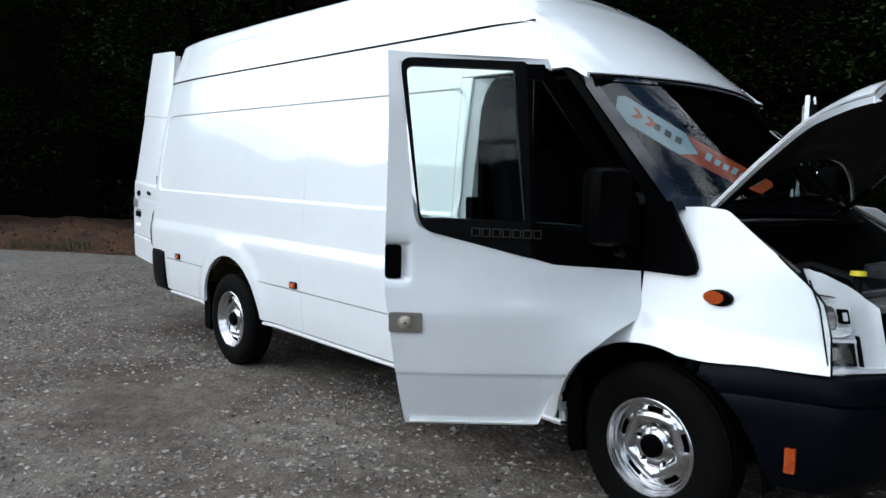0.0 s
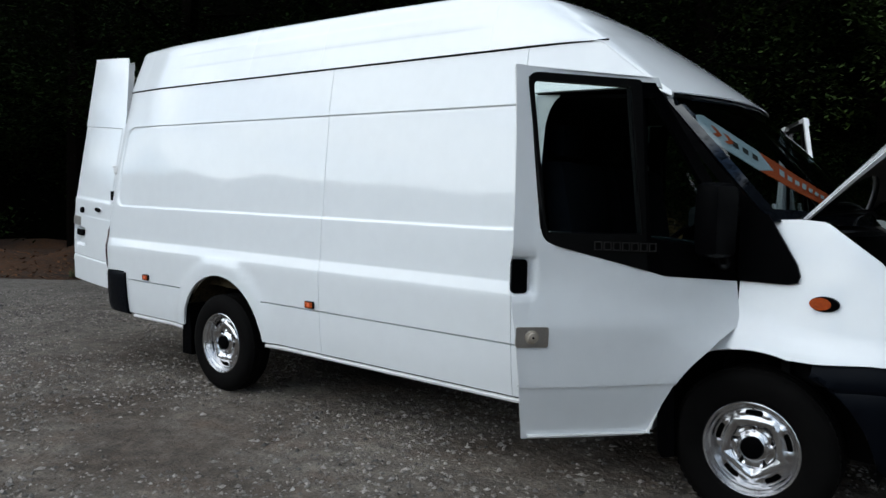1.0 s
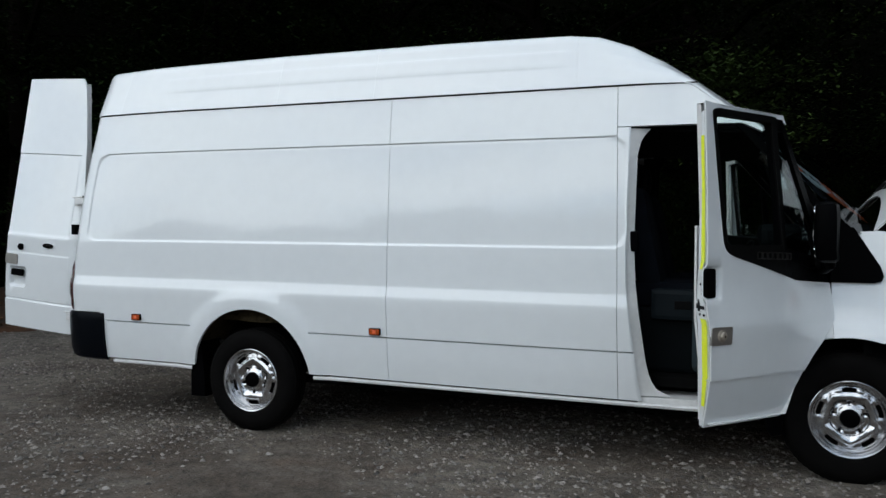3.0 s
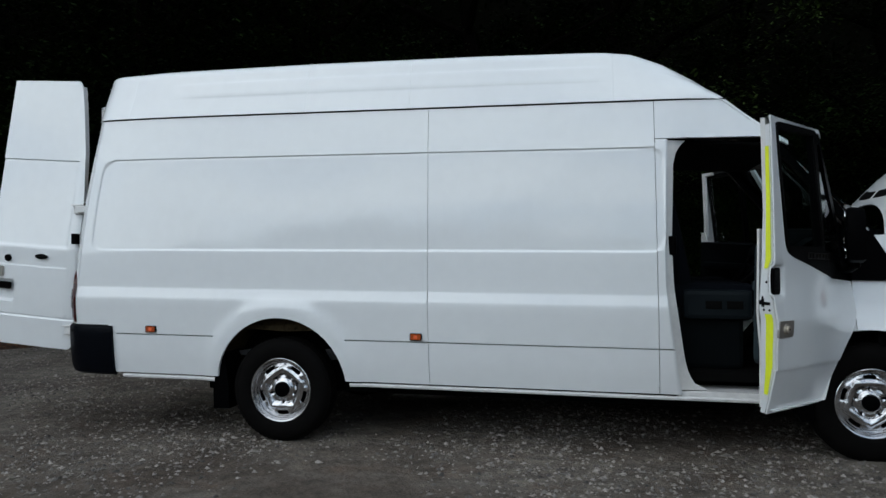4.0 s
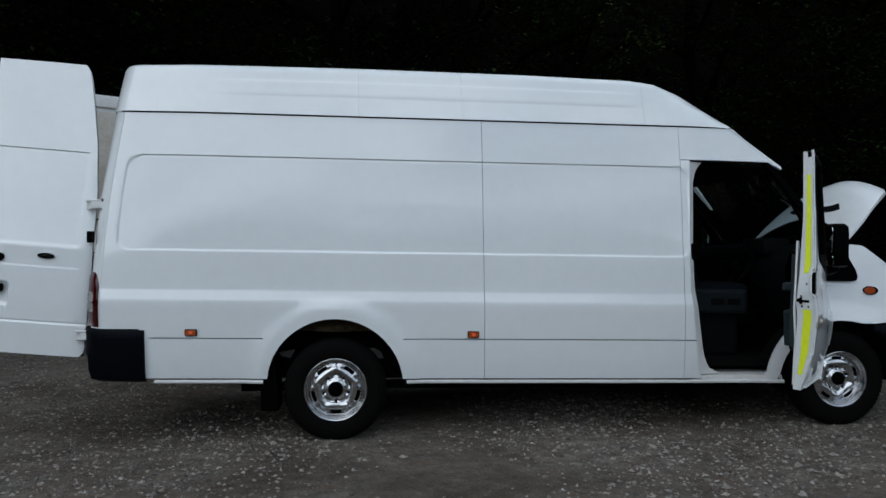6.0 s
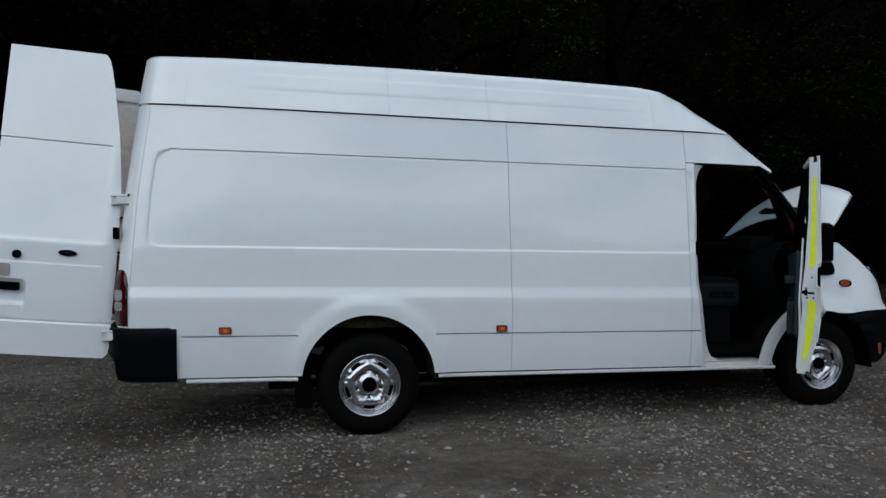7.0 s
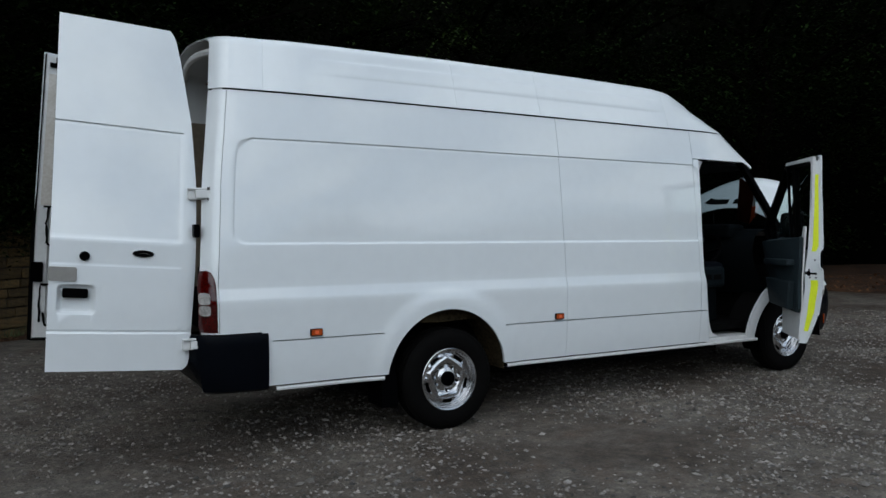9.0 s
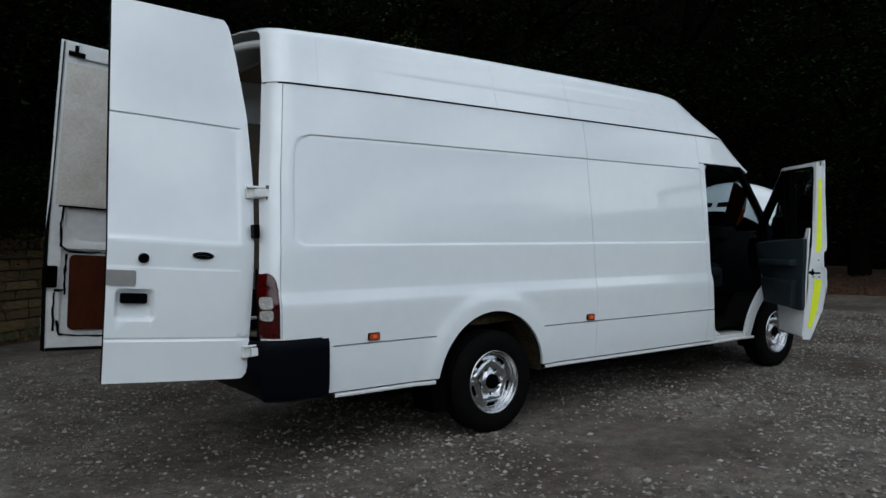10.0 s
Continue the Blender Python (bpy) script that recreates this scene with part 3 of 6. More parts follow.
def roof_raw(u, j):
    m = min(j, NV - 1 - j)
    sg = -1 if j < NV // 2 else 1
    ze, crown = roof_station(u)
    k = smooth01(2.30, 3.15, u)
    w = half_width(u, min(2.292, ze)) + 0.004 * (1 - smooth01(2.8, 2.97, u))
    inset, h, q = HALF[m]
    y = w - inset if q is None else (w - 0.175) * q
    y += 0.0035 * (smooth01(0.335, 0.365, h) - smooth01(0.59, 0.62, h)) * smooth01(-0.9, -0.6, u) * smooth01(2.25, 2.1, u)
    # rounder towards the windscreen
    th = math.pi / 2 * m / (len(HALF) - 1)
    p = 2.6
    y = y * (1 - k) + k * w * abs(math.cos(th)) ** (2 / p)
    h = h * (1 - k) + k * math.sin(th) ** (2 / p)
    z = ze + (crown - ze) * h
    if u < -1.59:
        t = (-1.59 - u) / 0.05
        z -= 0.010 * t * t * smooth01(0.7, 0.88, h)
    if any(0.0 < u - c < 0.0065 for c in SEAMS) and q is None:
        y -= 0.007
    if u < 2.2 and q is not None and m % 2:     # shallow lengthwise ribs
        z += 0.005 * smooth01(2.2, 2.0, u)
    mid = max(0.0, 1 - (y / (w - 0.10)) ** 2)
    x = u + lean(u, z) - 0.05 * smooth01(-1.35, -1.64, u) * mid + 0.085 * smooth01(2.55, 3.30, u) * mid
    return rk(x, sg * y, z)


def roof_point(i, j):
    """The front rim lies on the windscreen's upper edge."""
    u = ROOF_X[i]
    p = roof_raw(u, j)
    if u > 2.6:
        e = roof_raw(3.30, j)
        p += (screen(max(-1.0, min(1.0, e.y / 0.85)), 0.995, 0.012) - e) * ((u - 2.6) / 0.70) ** 1.6
    return p


thick(grid_mesh("roof", roof_point, len(ROOF_X), NV, WHITE, van, flip=True, sharp=28), 0.007)
for sg in (-1, 1):
    tube("gutter_seal", [rk(x + lean(x, 2.288), sg * (half_width(x, 2.288) + 0.002), 2.288) for x in spaced(-1.636, 2.98, 0.08)], 0.0045, SEAL, van, sides=6)
# rear header over the load opening
tube("rear_header", [rk(-1.475 - 0.04 * (1 - (y / 0.5) ** 2), y, 2.575 + 0.04 * (1 - (y / 0.5) ** 2)) for y in np.linspace(-0.52, 0.52, 15)], 0.026, WHITE_IN, van)

# inner shell: floor, lining, bulkhead
box("load_floor", (-1.62, -0.595, 0.60), (2.45, 0.595, 0.64), PLY, van, "worn plywood load floor", f=lambda v: rk(*v))
# Low linings and bulkhead are near-black, with the interior's shade in their colour.
for sg in (-1, 1):
    for nm, x0, x1, z0, z1 in (("side_lining", -1.50, 2.45, 0.95, 2.28), ("side_lining", 0.52, 2.45, 0.62, 0.95), ("side_lining", -1.50, -0.56, 0.62, 0.95)):
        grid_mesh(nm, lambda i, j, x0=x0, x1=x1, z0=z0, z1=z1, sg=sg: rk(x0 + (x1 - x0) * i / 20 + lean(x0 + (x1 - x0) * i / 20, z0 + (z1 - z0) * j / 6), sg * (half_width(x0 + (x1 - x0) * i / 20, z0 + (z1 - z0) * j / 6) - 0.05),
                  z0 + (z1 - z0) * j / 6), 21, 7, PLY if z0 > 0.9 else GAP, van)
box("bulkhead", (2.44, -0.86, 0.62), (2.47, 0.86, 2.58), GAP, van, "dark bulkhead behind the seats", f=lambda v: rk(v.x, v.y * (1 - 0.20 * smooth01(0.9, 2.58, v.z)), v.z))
box("head_lining", (-1.30, -0.58, 2.56), (2.40, 0.58, 2.58), PLY, van, f=lambda v: rk(*v))
box("underbody", (-1.60, -0.60, 0.40), (3.4, 0.60, 0.56), GAP, van, "dark underbody and chassis", f=lambda v: rk(*v))
for sg in (-1, 1):
    # wheel housings
    for ax in (AXLE_R, AXLE_F):
        grid_mesh("wheel_housing", lambda i, j, ax=ax, sg=sg: rk(ax + 0.49 * math.cos(math.pi * i / 16), sg * (0.915 - 0.31 * j), HUB_Z + 0.02 + 0.49 * math.sin(math.pi * i / 16)), 17, 2, DIRT if ax == AXLE_R else GAP, van)
        grid_mesh("wheel_housing", lambda i, j, ax=ax, sg=sg: rk(ax + 0.49 * math.cos(math.pi * i / 16) * j, sg * 0.605, HUB_Z + 0.02 + 0.49 * math.sin(math.pi * i / 16) * j), 17, 2, GAP, van)
    # inner flange of the rear arch, and brackets fore and aft of the tyre
    grid_mesh("arch_flange", lambda i, j, sg=sg: rk(0.32 * math.cos(math.pi * (0.26 + 0.48 * i / 12)) * 1.35, sg * (0.84 - 0.02 * j), 0.752 + 0.09 * j + 0.004 * math.sin(3.1 * i / 4)), 13, 2, DIRT, van, weld=0)
    plate("arch_bracket", [(-0.415, 0.585), (-0.30, 0.605), (-0.335, 0.545), (-0.40, 0.56)], lambda a, b, o, sg=sg: rk(a, sg * (0.74 + o), b), 0.02, ENGINE_GREY, van)
    plate("arch_bracket", [(0.30, 0.60), (0.36, 0.605), (0.41, 0.575), (0.43, 0.53), (0.345, 0.525)], lambda a, b, o, sg=sg: rk(a - 0.09, sg * (0.635 + o), b), 0.02, ENGINE_GREY, van)
    # lower dark box members between the wheels
    box("chassis_rail", (0.5, min(sg * 0.50, sg * 0.62), 0.30), (3.1, max(sg * 0.50, sg * 0.62), 0.42), GAP, van, f=lambda v: rk(*v))
tube("axle", [(0, -0.75, 0.34), (0, 0.75, 0.34)], 0.055, GAP, van)
box("leaf_spring", (-0.70, -0.66, 0.30), (0.62, -0.59, 0.36), GAP, van, bevel=0.01)


# ---- wheels ----
def wheel(ax, y_face, sg, rot, hub, R, k):
    """y_face: the rim's outer lip; hub: axle height; R: tyre radius; k: rim size."""
    w = thing("wheel", "", "")
    w.parent = van
    c = (ax, sg * y_face, hub)
    rb = 0.212 * k
    tread = [(rb, -0.004), (rb + 0.010, 0.006), (rb + 0.033, 0.012), (0.285, 0.016), (R - 0.041, 0.010), (R - 0.021, 0.000), (R - 0.011, -0.012), (R, -0.026), (R, -0.055), (R - 0.007, -0.058),
             (R - 0.007, -0.066), (R, -0.069), (R, -0.105), (R - 0.007, -0.108), (R - 0.007, -0.116), (R, -0.119), (R, -0.150), (R - 0.011, -0.170), (R - 0.029, -0.186), (0.28, -0.196), (rb, -0.185)]
    lathe("tyre", tread, c, TYRE, w, "black rubber tyre with tread grooves", n=72, side=sg)
    # tread blocks round the shoulder
    bm = bmesh.new()
    for q in range(64):
        a = 2 * math.pi * q / 64
        m = Matrix.Translation(c) @ Matrix.Rotation(-a, 4, "Y") @ Matrix.Translation((R - 0.004, sg * -0.036, 0)) @ Matrix.Diagonal((0.012, 0.030, 0.022, 1))
        bmesh.ops.create_cube(bm, size=1, matrix=m)
    part("tread", bm, TYRE, w)
    def off_slot(a):
        d = (a - math.pi / 2 - rot) % (2 * math.pi / 5)
        return min(d, 2 * math.pi / 5 - d)

    def keep(r, a):
        """Five long slots with round ends, and the pits of the nuts."""
        r = r / k
        o = off_slot(a)
        along, across = o * 0.162, abs(r - 0.1625)
        if math.hypot(max(0.0, along - 0.029), across) < 0.0125:
            return False
        return math.hypot(o * 0.089, r - 0.089) > 0.0115

    def warp(r, a):
        """A five-sided pressed ridge with soft corners between the slots, and a boss round each nut."""
        r = r / k
        o = off_slot(a)
        side = 0.131 + 0.72 * (0.1215 / math.cos(o) - 0.131)
        ridge = 0.011 * math.exp(-((r - side) / (0.015 if r > side else 0.024)) ** 2) * (0.75 + 0.25 * smooth01(0.1, 0.5, o))
        spoke = 0.006 * math.exp(-((r - 0.097) / 0.013) ** 2) * math.cos(5 * o)
        pit = -0.012 * math.exp(-(math.hypot(o * 0.089, r - 0.089) / 0.015) ** 2)
        lip = 0.005 * math.exp(-((r - 0.163) / 0.020) ** 2) * math.exp(-((o * 0.163 - 0.058) / 0.016) ** 2)
        return ridge + spoke + pit + lip
    rr = [(0.218, -0.006), (0.2195, 0.002), (0.2165, 0.0045), (0.211, 0.003), (0.207, -0.004), (0.204, -0.016), (0.199, -0.021), (0.195, -0.021), (0.191, -0.027), (0.187, -0.041), (0.183, -0.047), (0.179, -0.047)]
    rr += [(r, -0.047 + 0.004 * smooth01(0.179, 0.16, r)) for r in np.arange(0.1765, 0.1075, -0.0025)]
    rr += [(r, -0.043 - 0.004 * smooth01(0.108, 0.098, r) + 0.009 * smooth01(0.078, 0.058, r)) for r in np.arange(0.1065, 0.0565, -0.0025)] + [(0.050, -0.032), (0.040, -0.034)]
    rim = lathe("rim", [(r * k, o) for r, o in rr], c, STEEL, w, "silver pressed-steel rim with five slots", n=180, side=sg, keep=keep, warp=warp)
    thick(rim, 0.004, 1.0)
    lathe("hub_cap", [(0.054 * k, -0.034), (0.053 * k, -0.014), (0.047 * k, -0.006), (0.03, -0.003), (0.0001, -0.002)], c, BLACK, w, "black plastic centre cap", n=32, side=sg)
    for q in range(5):
        a = math.pi / 2 + rot + 2 * math.pi * q / 5
        lathe("wheel_nut", [(0.0105, -0.066), (0.0105, -0.052), (0.008, -0.047), (0.0001, -0.047)], (c[0] + 0.089 * k * math.cos(a), c[1], c[2] + 0.089 * k * math.sin(a)), GAP, w, n=6, side=sg)
    tube("valve", [(c[0], c[1] + sg * -0.030, c[2] + 0.192 * k), (c[0] + 0.004, c[1] + sg * 0.004, c[2] + 0.184 * k)], 0.0042, BLACK, w, sides=6)
    lathe("brake_drum", [(0.19, -0.13), (0.19, -0.085), (0.05, -0.072), (0.0001, -0.072)], c, GAP, w, n=32, side=sg)
    tagged(w, "silver pressed-steel wheel with five slots and a black tyre")
    return promote(w, rim)


for sg in (-1, 1):
    wheel(AXLE_R, 0.946, sg, math.pi / 5, 0.353, 0.357, 1.0)
    wheel(AXLE_F, 0.903, sg, 0.0, 0.343, 0.353, 0.945)
for sg in (-1, 1):
    plate("mud_flap", [(-0.43, 0.60), (-0.49, 0.60), (-0.52, 0.36), (-0.52, 0.20), (-0.40, 0.20), (-0.40, 0.36)], lambda a, b, o, sg=sg: rk(a, sg * (0.93 + o), b), 0.24, BLACK, van, "black rubber mud flap", bevel=0.006)
    plate("mud_flap", [(3.33, 0.50), (3.375, 0.58), (3.41, 0.58), (3.42, 0.25), (3.36, 0.23), (3.335, 0.27)], lambda a, b, o, sg=sg: rk(a, sg * (0.925 + o), b + 0.06), 0.20, BLACK, van, "black rubber mud flap", bevel=0.006)

# side marker lamps
for sg in (-1, 1):
    for x, z in ((-0.983, 0.752), (0.974, 0.748)):
        y = half_width(x, z)
        f = lambda a, b, o, y=y, sg=sg: rk(a, sg * (y + 0.014 + o), b)
        lamp = plate("marker_lamp", rounded(x - 0.041, z - 0.0235, x + 0.041, z + 0.0235, 0.009), f, 0.02, BLACK, van, "amber side marker lamp in a black surround", bevel=0.003)
        plate("amber_lens", rounded(x - 0.035, z - 0.0185, x + 0.035, z + 0.0185, 0.007), lambda a, b, o, y=y, sg=sg: rk(a, sg * (y + 0.0185 + o), b), 0.008, AMBER, lamp, bevel=0.002)
        plate("lens_rib", rounded(x - 0.013, z - 0.011, x + 0.013, z + 0.011, 0.004), lambda a, b, o, y=y, sg=sg: rk(a, sg * (y + 0.0205 + o), b), 0.004, ORANGE, lamp)


# ---- rear bumper and lamps ----
def rear_bumper():
    zs = (0.77, 0.765, 0.745, 0.70, 0.60, 0.48, 0.420, 0.405)
    ins = (0.035, 0.008, 0.0, 0.0, 0.003, 0.012, 0.03, 0.06)
    path = []
    for sg in (-1, 1):
        leg = [(-1.295, 0.972), (-1.40, 0.974), (-1.52, 0.968), (-1.62, 0.945), (-1.70, 0.895), (-1.755, 0.80), (-1.785, 0.62), (-1.795, 0.35), (-1.80, 0.0)]
        path += [(x, sg * y) for x, y in (leg if sg < 0 else leg[::-1][1:])]
    n = len(path)

    def P(i, j):
        x, y = path[i]
        d = (Vector(path[min(i + 1, n - 1)]) - Vector(path[max(i - 1, 0)])).normalized()
        m = Vector((-d.y, d.x))
        if m.dot(Vector((-0.9 - x, -y))) < 0:
            m = -m
        back = 0.10 * smooth01(0.60, 0.44, zs[j]) * smooth01(-1.71, -1.79, x)      # tucks under at the back
        return rk(x + m.x * ins[j] + back, y + m.y * ins[j], zs[j])
    ob = grid_mesh("rear_bumper", P, n, len(zs), GREY_BUMPER, van, "charcoal plastic rear bumper with step", weld=0)
    thick(ob, 0.03)
    box("bumper_step", (-1.78, -0.62, 0.735), (-1.60, 0.62, 0.762), BLACK, van, f=lambda v: rk(*v))
    for sg in (-1, 1):
        plate("bumper_groove", [(-1.66, 0.726), (-1.31, 0.726), (-1.31, 0.718), (-1.66, 0.718)], lambda a, b, o, sg=sg: rk(a, sg * (0.976 + o - 0.9 * max(0.0, -1.5 - a) ** 2 * 2), b), 0.004, SEAL, van)


rear_bumper()
for sg in (-1, 1):
    def tl(a, b, o, sg=sg):
        """Wraps round the rear corner: a runs 0 at the side to 1 at the back."""
        x = -1.558 + (TAIL + 1.558) * a
        return rk(x + lean(x, b) - o * 0.9 * a, sg * (half_width(x, b) + o * (1 - 0.5 * a)), b)

    def ltop(a):
        return float(np.interp(a, (0.0, 0.15, 0.35, 0.6, 1.0), (1.06, 1.118, 1.148, 1.16, 1.155)))
    lamp = grid_mesh("tail_lamp", lambda i, j, tl=tl, sg=sg: tl(i / 8, 0.785 + (ltop(i / 8) - 0.785) * j / 10, 0.014 if 0 < j < 10 and 0 < i else 0.004), 9, 11, RED, van, "dark red and clear tail lamp cluster", weld=0, flip=(sg < 0))
    thick(lamp, 0.03)
    for z, r in ((0.990, 0.036), (0.918, 0.031)):
        plate("reversing_lens", [(0.66 + 0.29 * math.copysign(abs(math.cos(t)) ** 0.55, math.cos(t)), z + r * math.copysign(abs(math.sin(t)) ** 0.55, math.sin(t))) for t in np.linspace(0, 2 * math.pi, 17)[:-1]], lambda a, b, o, tl=tl: tl(a, b, o + 0.020), 0.012, CLEAR_DULL, lamp)
    # dark housing behind the lamp
    grid_mesh("lamp_housing", lambda i, j, sg=sg: rk(TAIL + lean(TAIL, 0.66 + 0.5 * j / 6), sg * (half_width(TAIL, 0.66 + 0.52 * j / 6) - 0.002 - 0.05 * i), 0.66 + 0.52 * j / 6), 2, 7, GAP, van, weld=0)
    # rear door jamb
    grid_mesh("rear_jamb", lambda i, j, sg=sg: rk(TAIL + 0.002 + lean(TAIL, 0.62 + i * 0.07) + 0.045 * j, sg * (half_width(TAIL, 0.62 + i * 0.07) - 0.004 - 0.055 * j), 0.62 + i * 0.07), 24, 2, WHITE_IN, van)
    plate("jamb_catch", rounded(-0.005, 1.36, 0.03, 1.44, 0.008), lambda a, b, o, sg=sg: rk(-1.700 + a, sg * (0.866 + o), b), 0.05, BLACK, van, bevel=0.005)


# ---- rear doors, swung open ----
def rear_door(sg, swing, label, wide=1.0):
    """swing: degrees from straight back; the hinge line leans with the rear of the body."""
    door = thing("rear_door", "", "")
    door.parent = van
    tagged(door, label)
    prof_z, prof_o = (0.55, 1.0, 1.35, 2.0, 2.66), (-0.005, 0.010, 0.005, -0.080, -0.165)
    c, s = math.cos(radians(swing)), math.sin(radians(swing))

    def f(d, z, o=0.0):
        d = d * wide
        off = float(np.interp(z, prof_z, prof_o)) + o + 0.010 * (1 - ((d - 0.4) / 0.4) ** 2)
        xa = -1.70 + (z - 1.2) * 0.067
        zz = z + 0.085 * d
        return Vector((xa - d * c + sg * 0 - off * s, sg * (0.822 + off * c - d * s), zz))

    def edge(z):
        return float(np.interp(z, (0.585, 0.61, 0.65, 1.2, 1.7, 2.1, 2.45, 2.58, 2.63, 2.655), (0.06, 0.022, 0.010, -0.006, 0.000, 0.040, 0.105, 0.135, 0.152, 0.175)))
    zs = sorted({0.592, 0.60, 0.62, 0.66, 0.72, 0.78, 0.808, 0.816, 0.820, 0.824, 0.832, 0.86, 0.95, 1.0, 1.10, 1.2, 1.28, 1.33, 1.348, 1.356, 1.364, 1.38, 1.45, 1.55, 1.65, 1.75, 1.85, 1.95, 2.0, 2.012, 2.02, 2.028, 2.04,
                 2.10, 2.2, 2.3, 2.4, 2.5, 2.58, 2.62, 2.645, 2.655, 0.916, 0.924, 0.934, 0.945, 1.060, 1.072, 1.082, 1.09, 1.195, 1.205, 1.215})
    ds = sorted({0.536, 0.544, 0.553, 0.565, 0.715, 0.727, 0.736, 0.744, 0.0, 0.02, 0.05, 0.07, 0.08, 0.09, 0.10, 0.12, 0.18, 0.26, 0.34, 0.42, 0.50, 0.58, 0.66, 0.74, 0.77, 0.782})

    def P(i, j):
        z = zs[j]
        d0 = edge(z)
        d = d0 + ds[i] / 0.782 * (0.782 - d0)
        o = 0.0
        inside = min(d - 0.085, z - 1.356, 2.02 - z)
        o -= 0.007 * smooth01(-0.006, 0.010, inside)
        if abs(z - 2.02) < 0.008 and d > 0.09:
            o -= 0.009
        if abs(z - 0.82) < 0.005:
            o -= 0.007
        if z < 1.205 and d > 0.08:
            o += 0.002 * smooth01(1.213, 1.197, z)
        if sg < 0:
            ex, ez = max(abs(d - 0.639) - 0.068, 0.0), max(abs(z - 1.002) - 0.053, 0.0)
            o -= 0.032 * smooth01(0.0, 0.024, 0.035 - math.hypot(ex, ez))
        if z < 0.82:
            o += 0.004 - 0.03 * (0.82 - z)
        if d < 0.05:
            o -= 0.012 * (1 - d / 0.05) ** 2
        return f(d, z, o)
    sk = grid_mesh("door_skin", P, len(ds), len(zs), WHITE, door, flip=(sg < 0), sharp=30, weld=0)
    thick(sk, 0.012)
    # inner pressing, lining boards
    def sheet(name, d0, z0, d1, z1, o, material, lab=""):
        """A panel that follows the door's curve."""
        n = max(3, int((z1 - z0) / 0.08))
        ob = grid_mesh(name, lambda i, j: f(d0(z0 + (z1 - z0) * j / n) if callable(d0) else d0 + (d1 - d0) * 0, z0 + (z1 - z0) * j / n, o) if i == 0 else f(d1, z0 + (z1 - z0) * j / n, o), 2, n + 1, material, door, lab, weld=0)
        return thick(ob, 0.006, 0.0)
    sheet("inner_pressing", lambda z: edge(z) + 0.03, 0.63, 0.755, 2.60, -0.040, WHITE_IN, "white inner door pressing with scuffs")
    # raised rims of the inner face
    sheet("door_rim", 0.700, 0.62, 0.770, 2.62, -0.062, WHITE_IN)
    sheet("door_rim", lambda z: edge(z) + 0.015, 2.545, 0.70, 2.62, -0.062, WHITE_IN)
    sheet("door_rim", lambda z: edge(z) + 0.015, 0.62, 0.70, 0.70, -0.062, WHITE_IN)
    n_e = 28
    grid_mesh("door_edge", lambda i, j: f(0.772, 0.60 + 2.04 * i / n_e, -0.008 - 0.056 * j), n_e + 1, 2, WHITE_IN, door, weld=0)
    grid_mesh("door_edge", lambda i, j: f(edge(0.62 + 1.98 * i / n_e) + 0.012, 0.62 + 1.98 * i / n_e, -0.008 - 0.05 * j), n_e + 1, 2, WHITE_IN, door, weld=0)
    lip = 0.016 if sg > 0 else -0.004
    grid_mesh("door_seal", lambda i, j: f(0.774 + (0.010 + lip * smooth01(1.7, 1.3, 0.60 + 2.03 * i / n_e)) * j, 0.60 + 2.03 * i / n_e, -0.056 - 0.004 * j), n_e + 1, 2, SEAL, door, weld=0)
    plate("door_seal", [(0.03, 0.596), (0.784, 0.596), (0.784, 0.612), (0.03, 0.612)], lambda a, b, o: f(a, b, -0.016 + o), 0.045, SEAL, door)
    plate("lining_board", rounded(0.10, 0.735, 0.650, 1.245, 0.035), lambda a, b, o: f(a, b, -0.066 + o), 0.006, HARDBOARD, door, "brown hardboard door lining")
    sheet("upper_lining", 0.13, 1.575, 0.755, 2.50, -0.064, LINING, "scuffed off-white lining panel")
    # pressed pull recess with a rolled lower lip
    def scoop(i, j):
        d, z = 0.12 + 0.575 * i / 14, 1.285 + 0.275 * j / 12
        edge_in = min((0.695 - d) / 0.10, 1.0)
        floor_z = 1.335 + 0.10 * (1 - smooth01(0.0, 1.0, edge_in))
        return f(d, z, -0.066 + 0.040 * smooth01(floor_z - 0.025, floor_z + 0.05, z) * smooth01(0.0, 0.5, edge_in))
    thick(grid_mesh("pull_recess", scoop, 15, 13, WHITE_IN, door, weld=0), 0.004, 0.0)
    # Thin black strip drawn as the shadow line above the recess.
    sheet("recess_shadow", 0.10, 1.560, 0.735, 1.572, -0.066, SEAL)
    rng = random.Random(3)
    runs = ((0.705, 1.565, 0.715, 1.44), (0.715, 1.44, 0.705, 1.30), (0.705, 1.30, 0.665, 1.265), (0.665, 1.265, 0.30, 1.262), (0.30, 1.262, 0.12, 1.265), (0.672, 1.25, 0.675, 0.97), (0.735, 1.0, 0.675, 1.005), (0.735, 0.99, 0.735, 0.73), (0.715, 0.80, 0.70, 0.705), (0.70, 0.705, 0.50, 0.690), (0.50, 0.690, 0.12, 0.692))
    for a0, b0, a1, b1 in runs:
        n = max(3, int(math.hypot(a1 - a0, b1 - b0) / 0.035))
        da, db = (b1 - b0) / math.hypot(a1 - a0, b1 - b0), -(a1 - a0) / math.hypot(a1 - a0, b1 - b0)
        edge_a, edge_b = [], []
        for k in range(n + 1):
            t, w1, w2 = k / n, rng.uniform(0.002, 0.011), rng.uniform(0.002, 0.011)
            edge_a.append((a0 + (a1 - a0) * t + da * w1, b0 + (b1 - b0) * t + db * w1))
            edge_b.append((a0 + (a1 - a0) * t - da * w2, b0 + (b1 - b0) * t - db * w2))
